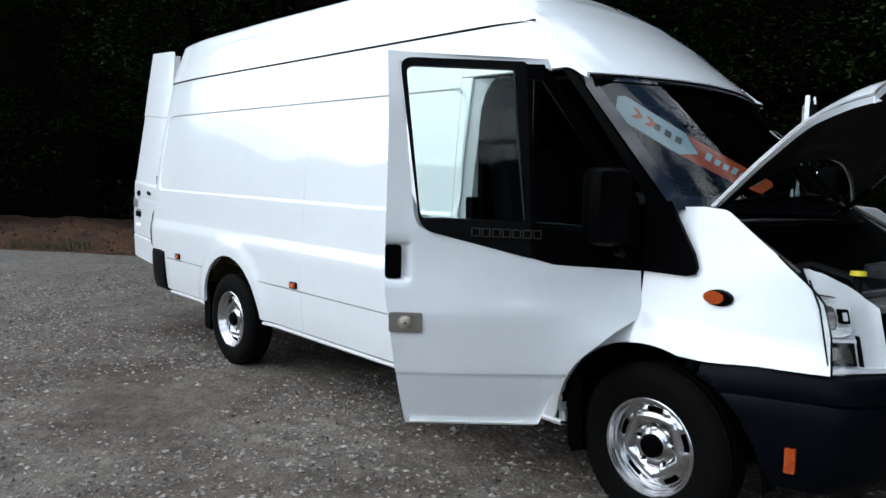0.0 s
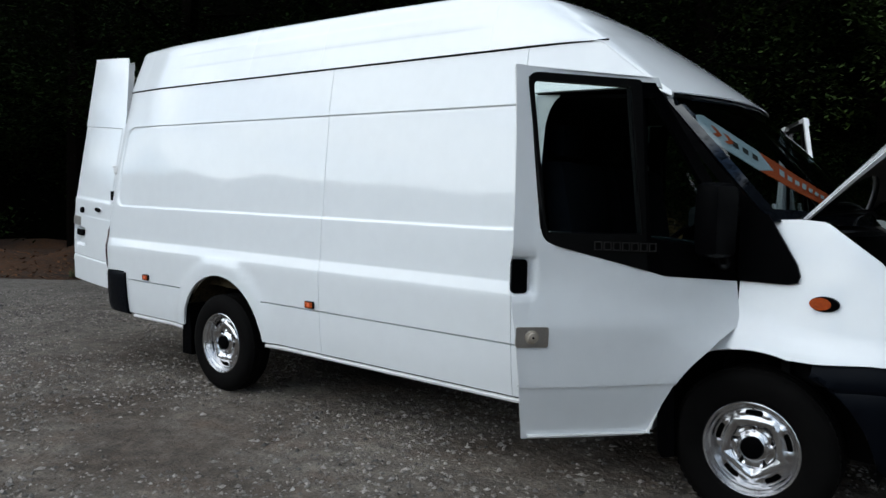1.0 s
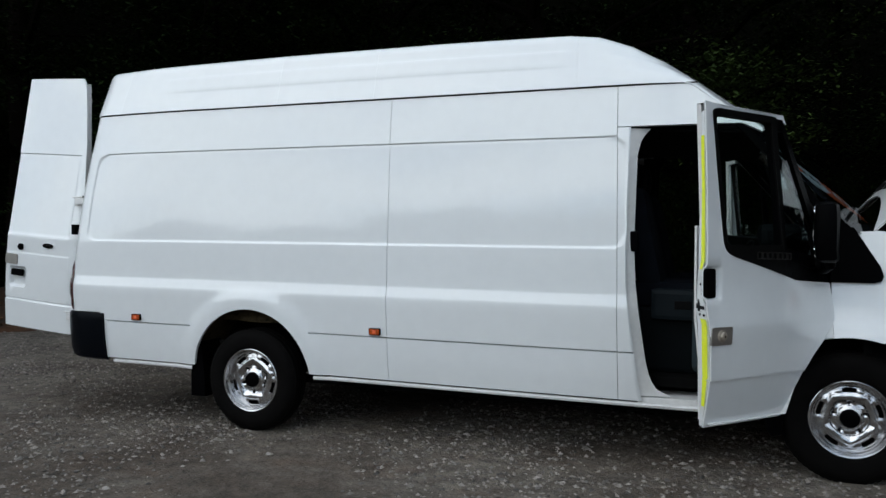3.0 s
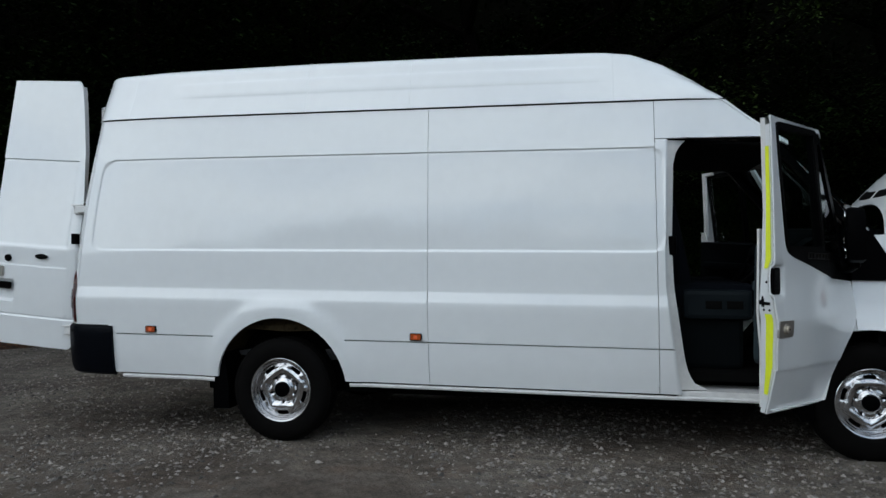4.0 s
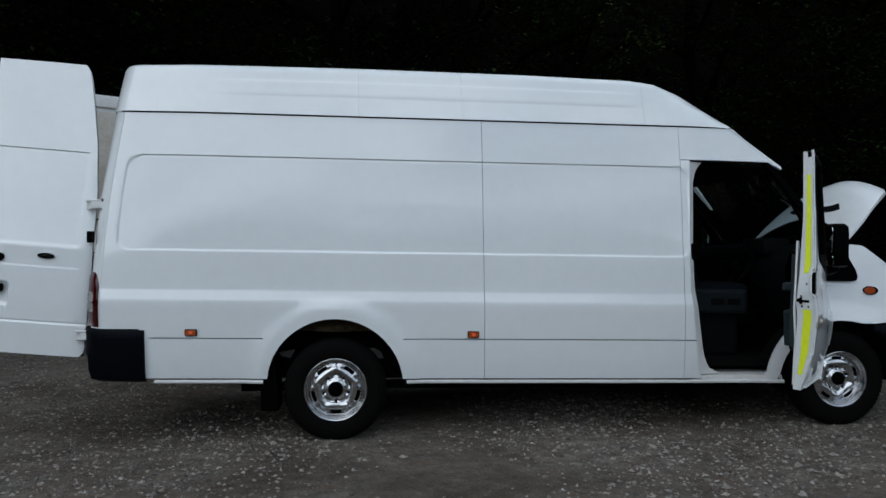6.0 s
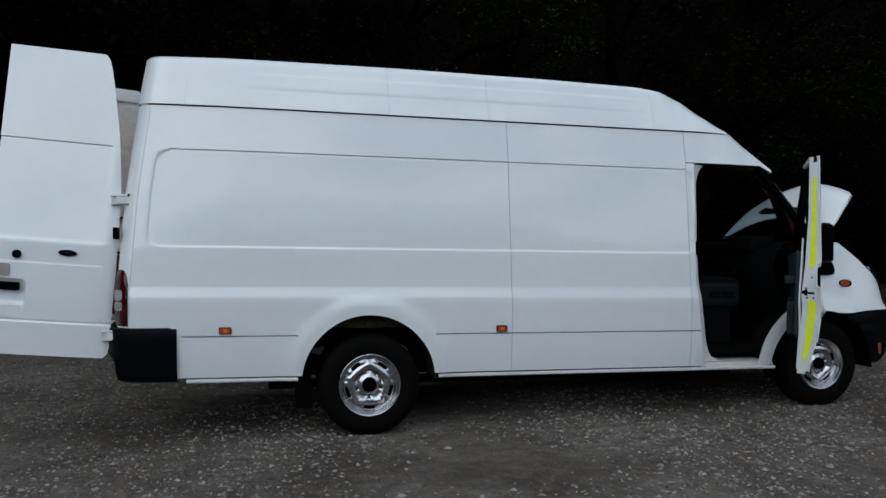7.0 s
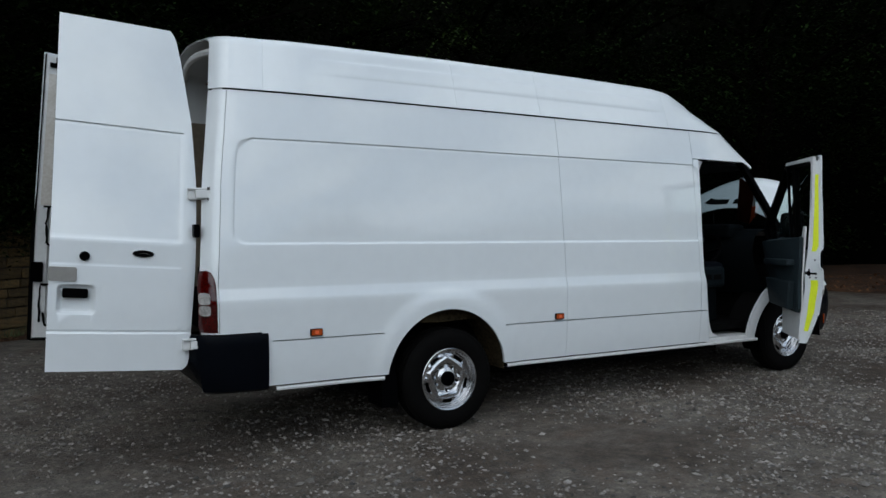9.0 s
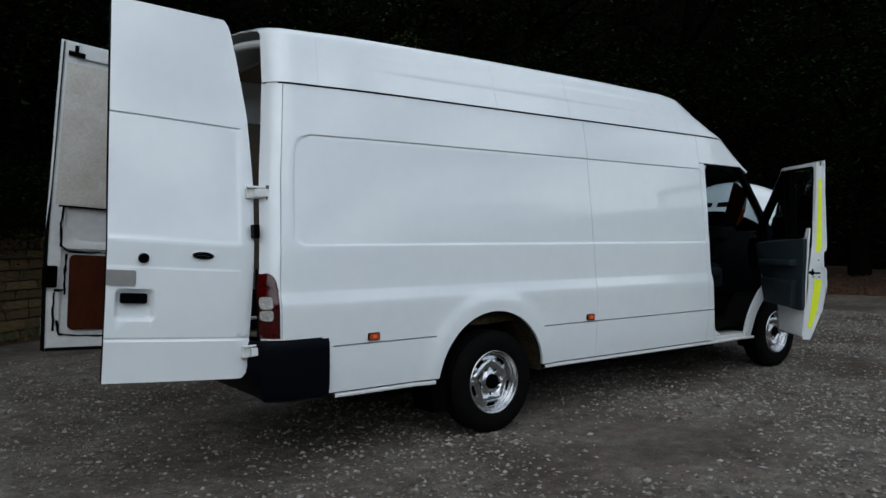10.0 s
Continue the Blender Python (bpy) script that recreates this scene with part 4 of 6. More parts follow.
        plate("sealant_smear", edge_a + edge_b[::-1], lambda a, b, o: f(a, b, -0.071 + o), 0.003, SEAL, door)
    plate("latch", rounded(0.722, 1.02, 0.797 if sg > 0 else 0.768, 1.165, 0.01), lambda a, b, o: f(a, b, -0.040 + o), 0.045, BLACK, door, "black door latch")
    plate("top_latch", [(0.66, 2.545), (0.755, 2.545), (0.755, 2.575), (0.72, 2.575), (0.72, 2.615), (0.70, 2.615), (0.70, 2.575), (0.66, 2.575)], lambda a, b, o: f(a, b, -0.068 + o), 0.012, BLACK, door)
    if sg < 0:
        lathe_c = f(0.604, 1.252, 0.0)
        lathe("lock_cylinder", [(0.027, -0.01), (0.027, 0.016), (0.022, 0.022), (0.0001, 0.022)], tuple(lathe_c), BLACK, door, "round black security lock", n=24, side=sg)
        oval = [(0.294 + 0.060 * math.cos(t), 1.281 + 0.021 * math.sin(t)) for t in np.linspace(0, 2 * math.pi, 29)[:-1]]
        bd = plate("badge", oval, lambda a, b, o: f(a, b, 0.010 + o), 0.014, CHROME, door, "small dark oval badge with a bright rim")
        plate("badge_face", [(0.294 + 0.052 * math.cos(t), 1.281 + 0.0165 * math.sin(t)) for t in np.linspace(0, 2 * math.pi, 29)[:-1]], lambda a, b, o: f(a, b, 0.0125 + o), 0.004, BLACK, bd)
        plate("badge_mark", [(0.262, 1.279), (0.286, 1.287), (0.326, 1.281), (0.324, 1.276), (0.286, 1.281), (0.264, 1.275)], lambda a, b, o: f(a, b, 0.0135 + o), 0.002, CHROME, bd)
        plate("lock_plate", rounded(0.640, 1.105, 0.784, 1.186, 0.012), lambda a, b, o: f(a, b, 0.010 + o), 0.012, ALU, door, "dull metal lock guard plate")
        plate("handle", rounded(0.578, 1.012, 0.712, 1.066, 0.012), lambda a, b, o: f(a, b, 0.006 + o), 0.02, BLACK, door, "black pull handle", bevel=0.004)
    # hinges
    for z in (0.745, 1.655):
        a = f(0.0, z, 0.0)
        box("hinge_leaf", (a.x - 0.055, min(a.y, a.y + sg * 0.030), a.z - 0.030), (a.x + 0.070, max(a.y, a.y + sg * 0.030), a.z + 0.030), WHITE_IN, door, bevel=0.006)
        box("hinge_arm", (a.x - 0.015, min(a.y + sg * 0.03, a.y + sg * 0.06), a.z - 0.022), (a.x + 0.075, max(a.y + sg * 0.03, a.y + sg * 0.06), a.z + 0.026), WHITE_IN, door, bevel=0.005)
        box("hinge_cap", (a.x - 0.06, min(a.y + sg * 0.026, a.y + sg * 0.05), a.z + 0.030), (a.x + 0.085, max(a.y + sg * 0.026, a.y + sg * 0.05), a.z + 0.042), WHITE_IN, door, bevel=0.004)
        tube("hinge_pin", [(a.x + 0.062, a.y + sg * 0.05, a.z - 0.04), (a.x + 0.062, a.y + sg * 0.05, a.z + 0.045)], 0.009, STEEL_DARK, door)
    return promote(door, sk)


rear_door(-1, 2.6, "open white rear door with oval badge and handle recess")
rear_door(1, 9.0, "open white rear door seen from its lined inner side", 1.10)


# ---- cab doors ----
def cab_door(sg, swing, label):
    door = thing("cab_door", "", "")
    door.parent = van
    tagged(door, label)
    hx, hy = 3.672, 0.880
    c, s = math.cos(radians(swing)), math.sin(radians(swing))

    def swell(z):
        """How far the door's rear half swells out at the waist."""
        return float(np.interp(z, (0.47, 0.60, 0.716, 0.80, 0.92, 1.00, 1.05, 1.12, 1.20, 1.30, 1.50, 1.77), (0.0, 0.010, 0.022, 0.028, 0.038, 0.044, 0.044, 0.030, 0.020, 0.020, 0.010, 0.0)))

    def f(a, z, o=0.0):
        """a: along the door from its hinge; o: outwards."""
        ref = float(np.interp(z, PZ, PY)) - 0.945
        k = smooth01(0.0, 0.5, a)
        y = ref * k + (float(np.interp(z, FZ, FY)) - 0.885) * (1 - k) * (1 if z < 1.5 else 0.6) + 0.02 * math.sin(math.pi * min(1.0, a)) + o
        y += a * float(np.interp(z, (0.5, 1.0, 1.22, 1.85, 2.05), (-0.012, -0.016, 0.018, 0.078, 0.094)))   # the open door leans out
        y += swell(z) * smooth01(0.15, 0.9, a)
        return rk(hx - a * c + y * s, sg * (hy + a * s + y * c), z + (0.07 if sg > 0 else 0.0))

    def low(a):
        return float(np.interp(a, (0.0, 0.033, 0.13, 0.232, 0.285, 0.331, 0.378, 0.405, 0.418, 0.44), (0.950, 0.941, 0.888, 0.812, 0.764, 0.709, 0.606, 0.525, 0.483, 0.475)))

    def belt(a):
        return float(np.interp(a, (0.0, 0.382, 0.621, 0.808, 0.905, 0.928, 0.943, 0.950, 0.9754, 0.9975, 1.002, 1.006), (1.147, 1.170, 1.233, 1.277, 1.302, 1.316, 1.338, 1.365, 1.64, 1.93, 1.97, 2.014)))

    def rear(z):
        """Rear edge of the door: it swells at the waist and tucks in below."""
        return float(np.interp(z, (0.47, 0.60, 0.716, 0.80, 0.92, 1.04, 1.12, 1.28, 1.50, 1.77, 2.014), (0.987, 1.012, 1.032, 1.045, 1.061, 1.079, 1.082, 1.079, 1.074, 1.071, 1.078)))
    zs = sorted({0.47, 0.50, 0.56, 0.62, 0.68, 0.7083, 0.712, 0.7157, 0.728, 0.78, 0.83, 0.87, 0.91, 0.93, 0.955, 0.975, 1.01, 1.035, 1.06, 1.084, 1.092, 1.100, 1.108, 1.15, 1.20, 1.236, 1.244, 1.252, 1.260, 1.30, 1.35, 1.40, 1.46, 1.6, 1.75, 1.9, 1.97, 2.014})
    As = spaced(0.0, 1.046, 0.03, (0.345, 0.355, 0.365, 0.375, 0.385, 0.395, 0.41, 0.40, 0.42, 0.44, 0.9, 0.925, 0.937, 0.948, 0.955, 0.962, 0.973, 0.979, 0.985, 0.992, 0.998, 1.004, 1.012, 1.025))

    def tuck(z):
        return -0.006 * (z < 0.712) - 0.16 * max(0.0, 0.712 - z)

    def P(i, j):
        a = As[i]
        z = min(max(zs[j], low(a)), belt(a))
        o = tuck(z)
        if abs(z - 0.712) < 0.002 and a > 0.33:
            o -= 0.03
        if a > 0.85:
            a = 0.85 * min(1, a / 0.85) + max(0.0, a - 0.85) * (rear(z) - 0.85) / 0.196
        # pressed cup behind the handle, open to the rear edge
        o -= 0.020 * smooth01(0.968, 0.996, a) * smooth01(1.086, 1.108, z) * smooth01(1.260, 1.238, z)
        return f(a, z, o)
    sk = grid_mesh("door_skin", P, len(As), len(zs), WHITE, door, flip=(sg > 0), sharp=30, weld=2e-4)
    thick(sk, 0.008)
    plate("top_rail", [(0.455, 1.981), (0.405, 1.966), (0.425, 2.012), (1.066, 2.014), (1.050, 1.972), (0.98, 1.972)], lambda a, b, o: f(a, b, o + 0.002), 0.012, WHITE, door)
    # black seal round the side glass
    so = soft([(0.515, 1.994), (1.030, 1.990), (0.940, 1.306), (0.48, 1.196)], (0.02, 0.055, 0.060, 0.01))
    si = soft([(0.565, 1.960), (1.004, 1.958), (0.938, 1.348), (0.511, 1.348)], (0.008, 0.034, 0.030, 0.008))
    ring_plate("window_seal", so, si, lambda a, b, o: f(a, b, o + 0.014), 0.041, SEAL, door)
    plate("window_glass", [(0.55, 1.97), (0.99, 1.964), (1.004, 1.93), (0.945, 1.38), (0.935, 1.345), (0.50, 1.343)], lambda a, b, o: f(a, b, o - 0.012), 0.004, GLASS, door, "clear side window glass").visible_shadow = False
    plate("belt_panel", [(0.0, 1.149), (0.382, 1.172), (0.621, 1.235), (0.808, 1.279), (0.92, 1.312), (0.92, 1.352), (0.47, 1.352), (0.44, 1.30), (0.0, 1.26)], lambda a, b, o: f(a, b, o + 0.002), 0.02, BLACK, door, "black lower window panel")
    # divider post and front quarter
    plate("divider_post", [(0.466, 1.22), (0.513, 1.22), (0.513, 1.36), (0.553, 1.788), (0.568, 1.985), (0.510, 1.988), (0.506, 1.790), (0.468, 1.36)], lambda a, b, o: f(a, b, o + 0.004), 0.03, BLACK, door)
    ring_plate("quarter_frame", [(0.520, 1.986), (0.440, 1.988), (0.0, 1.45), (0.0, 1.20), (0.478, 1.28)], [(0.498, 1.925), (0.448, 1.925), (0.062, 1.43), (0.062, 1.285), (0.460, 1.335)],
               lambda a, b, o: f(a, b, o + 0.003), 0.03, BLACK, door)
    plate("quarter_glass", [(0.508, 1.95), (0.43, 1.95), (0.025, 1.445), (0.025, 1.27), (0.47, 1.325)], lambda a, b, o: f(a, b, o - 0.010), 0.004, GLASS, door, "dark front quarter glass").visible_shadow = False
    # raised grey word on the panel, drawn as plain bars
    for k in range(7):
        a0, b0 = 0.732 - 0.0425 * k, 1.300 - 0.0008 * k
        ring_plate("letter_bar", [(a0, b0 - 0.018), (a0 - 0.036, b0 - 0.018), (a0 - 0.036, b0 + 0.018), (a0, b0 + 0.018)], [(a0 - 0.0045, b0 - 0.0135), (a0 - 0.0315, b0 - 0.0135), (a0 - 0.0315, b0 + 0.0135), (a0 - 0.0045, b0 + 0.0135)],
                   lambda a, b, o: f(a, b, o + 0.0185), 0.006, DARK_CHROME, door)
    # handle, lock plate
    plate("handle", rounded(1.013, 1.102, 1.080, 1.240, 0.016), lambda a, b, o: f(a, b, o + 0.006), 0.024, BLACK, door, "black door handle", bevel=0.004)
    plate("lock_plate", rounded(0.925, 0.883, 1.062, 0.968, 0.010), lambda a, b, o: f(a, b, o + 0.014), 0.012, ALU, door, "dull metal lock guard plate")
    tube("lock_cylinder", [f(0.996, 0.926, 0.012), f(0.996, 0.926, 0.020), f(0.996, 0.926, 0.022), f(0.996, 0.926, 0.030), f(0.996, 0.926, 0.032)], [0.029, 0.028, 0.019, 0.018, 0.013], LOCK_METAL, door, "worn pale round lock", sides=20)
    tube("key_slot", [f(0.996, 0.926, 0.020), f(0.996, 0.926, 0.0335)], 0.005, SEAL, door, sides=8)
    # closing edge with tape and latch
    def across(z, t, proud=0.0):
        """A point of the closing edge: t runs from the outer skin to the inner face, which is set in."""
        w = float(np.interp(z, (0.475, 0.80, 0.92, 1.04, 1.35, 1.55, 1.985), (0.088, 0.088, 0.081, 0.074, 0.070, 0.062, 0.052)))
        a1 = float(np.interp(z, (0.47, 0.80, 0.92, 1.04, 1.20, 1.40, 1.985), (0.955, 0.984, 1.000, 1.007, 1.016, 1.023, 1.052)))
        cup = 0.020 * smooth01(1.086, 1.108, z) * smooth01(1.260, 1.238, z)
        o0, o1 = tuck(z) - 0.001 - cup, -w - swell(z)
        sag = 0.010 * smooth01(0.0, 0.16, t) * (1 - t)
        return f(rear(z) + (a1 - rear(z)) * t - sag + proud, z, o0 + (o1 - o0) * t)

    def edge_point(i, j):
        z = 0.472 + 1.50 * i / 60
        cap = math.sqrt(max(0.25, 1 - max(0.0, (i - 58) / 2) ** 2))
        return across(z, (0.0, 0.03, 0.09, 0.16, 0.35, 0.6, 1.0)[j] * cap)
    grid_mesh("closing_edge", edge_point, 61, 7, WHITE, door, weld=0, sharp=60)
    for z0, z1 in ((1.235, 1.860), (0.575, 1.000)):
        grid_mesh("yellow_tape", lambda i, j, z0=z0, z1=z1: across(z0 + (z1 - z0) * i / 14, 0.26 + 0.42 * j / 3, 0.003), 15, 4, TAPE, door, "fluorescent yellow edge tape", weld=0)
    grid_mesh("door_top_edge", lambda i, j: f(0.46 + 0.604 * i / 12, 2.0085, 0.004 - 0.060 * j), 13, 2, WHITE, door, weld=0)
    for t, z in ((0.76, 1.085), (0.70, 1.020), (0.36, 1.020), (0.30, 1.165)):
        tube("edge_screw", [across(z, t, -0.004), across(z, t, 0.003)], 0.0065, SEAL, door, sides=8)
    plate("latch", [(0.30, 1.046), (0.68, 1.046), (0.68, 1.034), (0.84, 1.034), (0.84, 1.046), (0.99, 1.046), (0.99, 1.070), (0.84, 1.070), (0.84, 1.078), (0.68, 1.078), (0.68, 1.062), (0.30, 1.062)], lambda a, b, o: across(b, a, 0.003 + o), 0.008, BLACK, door, "black latch slot")
    # inner side
    def flat(a, z, o):
        return f(a, z, o - swell(z) * smooth01(0.15, 0.9, a))
    inn = [(0.03, 0.965), (0.24, 0.83), (0.34, 0.715), (0.425, 0.50), (0.955, 0.50), (0.980, 0.80), (1.000, 1.0), (1.020, 1.44), (0.97, 1.44), (0.93, 1.36), (0.03, 1.20)]
    plate("inner_pressing", inn, lambda a, b, o: flat(a, b, o - 0.085), 0.012, WHITE_IN, door, "white inner door pressing")
    low_e = [(0.03, 0.965), (0.24, 0.83), (0.34, 0.715), (0.425, 0.50), (0.97, 0.50)]
    grid_mesh("door_underside", lambda i, j: flat(low_e[i][0], low_e[i][1] - 0.012 * (1 - j), -0.008 - 0.078 * j), 5, 2, WHITE_IN, door, weld=0)
    bm_pts = soft([(0.09, 0.98), (0.40, 0.735), (0.985, 0.72), (0.985, 1.352), (0.30, 1.335), (0.08, 1.31)], (0.10, 0.10, 0.06, 0.02, 0.05, 0.03), 4)
    # Far door card, pocket and armrest use the shaded copy of the trim.
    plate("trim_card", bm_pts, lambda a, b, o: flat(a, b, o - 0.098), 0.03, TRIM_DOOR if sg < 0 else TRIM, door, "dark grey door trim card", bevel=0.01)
    plate("door_pocket", [(0.20, 0.74), (0.86, 0.74), (0.90, 0.98), (0.18, 0.98)], lambda a, b, o: flat(a, b, o - 0.126), 0.06, TRIM_DOOR if sg < 0 else TRIM, door, bevel=0.015)
    plate("armrest", [(0.22, 1.10), (0.88, 1.11), (0.88, 1.165), (0.22, 1.155)], lambda a, b, o: flat(a, b, o - 0.126), 0.07, TRIM_DOOR if sg < 0 else TRIM, door, bevel=0.015)
    ro = [(0.475, 1.982), (0.436, 1.982), (0.0, 1.44), (0.0, 1.22), (0.475, 1.28)]
    ri = [(0.455, 1.94), (0.425, 1.94), (0.03, 1.43), (0.03, 1.275), (0.455, 1.33)]
    if sg > 0:
        for pts in ([(1.034, 1.40), (1.062, 2.008), (0.90, 2.008), (0.90, 1.980), (1.020, 1.975), (0.995, 1.40)],
                    [(0.03, 1.70), (0.30, 2.008), (0.46, 2.008), (0.46, 1.983), (0.335, 1.983), (0.085, 1.70)]):
            plate("inner_frame", pts, lambda a, b, o: flat(a, b, o - 0.030), 0.025, WHITE_IN, door, "white inner door frame")
    else:
        plate("inner_frame", [(1.030, 1.35), (1.060, 2.006), (0.46, 2.006), (0.46, 1.985)] + soft([(0.99, 1.978), (1.018, 1.978), (0.985, 1.35)], (0.002, 0.05, 0.002), 5), lambda a, b, o: flat(a, b, o - 0.030), 0.025, WHITE_IN, door, "white inner door frame")
        plate("inner_frame", [(0.480, 2.000), (0.436, 2.000), (0.008, 1.455), (0.008, 1.20), (0.026, 1.20), (0.026, 1.446), (0.446, 1.980), (0.480, 1.980)], lambda a, b, o: flat(a, b, o - 0.034), 0.012, WHITE_IN, door)
        ring_plate("inner_quarter_frame", ro, ri, lambda a, b, o: flat(a, b, o - 0.034), 0.02, BLACK, door)
    # mirror on its black sail
    tc_, ts_ = math.cos(radians(74)), math.sin(radians(74))

    def mf(u, b, g):
        """u: across the mirror, outwards; g: out of its glass, which is folded towards the cab."""
        return f(0.185 + u * ts_ + g * tc_, b, 0.072 + u * tc_ - g * ts_)

    def shell(v):
        u, w = v.x - 0.5, v.z
        return mf(u * (0.215 - 0.05 * (1 - w)), 1.262 + v.y * 0.315, -0.085 + 0.115 * w - 0.03 * u * u)
    box("mirror_housing", (0, 0, 0), (1, 1, 1), BLACK, door, bevel=0.2, smooth=True, f=shell)
    plate("mirror_glass", rounded(-0.082, 1.365, 0.082, 1.555, 0.03), lambda a, b, o: mf(a, b, 0.0275 + o), 0.003, MIRROR, door)
    plate("mirror_glass", rounded(-0.082, 1.285, 0.082, 1.350, 0.02), lambda a, b, o: mf(a, b, 0.0275 + o), 0.003, MIRROR, door)
    tube("mirror_arm", [f(0.10, 1.24, 0.0), f(0.10, 1.235, 0.05), f(0.13, 1.25, 0.09), f(0.15, 1.30, 0.10)], [0.05, 0.036, 0.030, 0.03], BLACK, door, sides=10)
    return promote(door, sk)


cab_door(-1, 52.0, "open white cab door with black window surround and yellow edge tape")
cab_door(1, 62.0, "open white passenger door with clear window")

# ---- front end ----
def fender_top(x):
    return float(np.interp(x, (3.675, 3.765, 3.90, 4.00, 4.21, 4.317, 4.38, 4.412, 4.437), (1.150, 1.425, 1.432, 1.424, 1.268, 1.178, 1.118, 1.01, 0.872)))


for sg in (-1, 1):
    fx = spaced(3.666, 4.435, 0.02, (4.19, 4.20, 4.21, 4.22, 4.225))
    side_patch("wing", fx, lambda x: max(arch_low(x, AXLE_F, 0.40, 0.485), float(np.interp(x, (4.0, 4.2, 4.44), (0.842, 0.86, 0.866)))), fender_top, sg, van, f=half_width,
               zs=sorted(set(ZS[10:] + [0.87, 0.9, 0.92])), t=0.012)
    # lower front pillar behind the wheel
    side_patch("foot_pillar", spaced(3.17, 3.672, 0.02), lambda x: arch_low(x, AXLE_F, 0.41, 0.487), lambda x: max(0.415, arch_low(x, AXLE_F, 0.41, 0.585)), sg, van,
               f=lambda x, z: half_width(x, z) - 0.012, t=0.03)
    # black sail between wing and pillar, up along the windscreen
    ss = lambda a, b, o, sg=sg: rk(a, sg * (float(np.interp(b, (1.15, 1.45, 2.02), (0.868, 0.857, 0.851))) + o), b)
    plate("black_sail", [(3.66, 1.152), (3.87, 1.152), (3.905, 1.162), (3.915, 1.19), (3.90, 1.24), (3.775, 1.45), (3.66, 1.45)], lambda a, b, o, ss=ss: ss(a, b, o + 0.006), 0.02, BLACK, van, "black plastic panel ahead of the door")
    plate("pillar", [(3.772, 1.44), (3.68, 1.517), (3.55, 1.667), (3.40, 1.845), (3.275, 1.992), (3.215, 2.038), (3.185, 2.034), (3.345, 1.85), (3.505, 1.655), (3.64, 1.49), (3.66, 1.45)], lambda a, b, o, ss=ss: ss(a, b, o), 0.06, BLACK, van, "black windscreen pillar")
    tube("pillar_edge", [ss(3.66, 1.46, -0.05), ss(3.45, 1.74, -0.05), ss(3.24, 2.0, -0.05)], 0.010, STEEL_DARK, van)
    # round-ended side repeater
    y = half_width(4.01, 1.08)
    rep = plate("side_repeater", [(4.014 + 0.058 * math.cos(t), 1.085 + 0.032 * math.sin(t)) for t in np.linspace(0, 2 * math.pi, 25)[:-1]], lambda a, b, o, y=y, sg=sg: rk(a, sg * (half_width(a, 1.085) + 0.02 + o), b), 0.03, BLACK, van, "amber oval side repeater", bevel=0.006)
    plate("amber_lens", [(4.000 + 0.042 * math.cos(t), 1.086 + 0.026 * math.sin(t)) for t in np.linspace(0, 2 * math.pi, 25)[:-1]], lambda a, b, o, sg=sg: rk(a, sg * (half_width(a, 1.085) + 0.026 + o), b), 0.008, AMBER, rep)

NOSE = ((4.42, 0.845), (4.47, 0.80), (4.53, 0.70), (4.575, 0.56), (4.60, 0.40), (4.615, 0.20), (4.62, 0.0))


def nose_path(k):
    """k from -1 (right corner) through 0 (middle) to 1 (left corner)."""
    a = (1 - abs(k)) * (len(NOSE) - 1)
    i = min(int(a), len(NOSE) - 2)
    t = a - i
    x = NOSE[i][0] * (1 - t) + NOSE[i + 1][0] * t
    y = NOSE[i][1] * (1 - t) + NOSE[i + 1][1] * t
    return x, (y if k > 0 else -y)


def front_bumper():
    zs = (0.862, 0.86, 0.845, 0.80, 0.765, 0.755, 0.745, 0.68, 0.58, 0.48, 0.42, 0.40)
    out = (-0.03, 0.0, 0.012, 0.022, 0.024, 0.018, 0.024, 0.026, 0.020, 0.005, -0.02, -0.06)
    ks = [k / 14 for k in range(-14, 15)]
    lead = [3.99 + 0.03 * i for i in range(14)]

    def P(i, j):
        m = 2 * len(lead) + len(ks) - 1 - i
        if i < len(lead) or m < len(lead):
            x, sgn = (lead[i], -1) if i < len(lead) else (lead[m], 1)
            top = float(np.interp(x, (4.0, 4.2, 4.44), (-0.024, -0.006, 0.0)))
            z = max(zs[j] + top, arch_low(x, AXLE_F, 0.40, 0.485))
            return rk(x, sgn * (float(np.interp(x, (4.0, 4.235, 4.42), (0.938, 0.905, 0.845))) + out[j]), z)
        x, y = nose_path(ks[i - len(lead)])
        return rk(x + out[j] * 1.4, y * (1 + out[j] * 0.9), zs[j])
    n = 2 * len(lead) + len(ks)
    thick(grid_mesh("front_bumper", P, n, len(zs), GREY_BUMPER, van, "charcoal plastic front bumper", weld=2e-4, flip=True), 0.016)
    for sg in (-1, 1):
        plate("reflector", rounded(-0.018, 0.492, 0.018, 0.585, 0.006), lambda a, b, o, sg=sg: rk(4.33 + a * 0.93, sg * (0.905 - a * 0.36 + o), b), 0.012, AMBER, van, "small amber bumper reflector")


front_bumper()


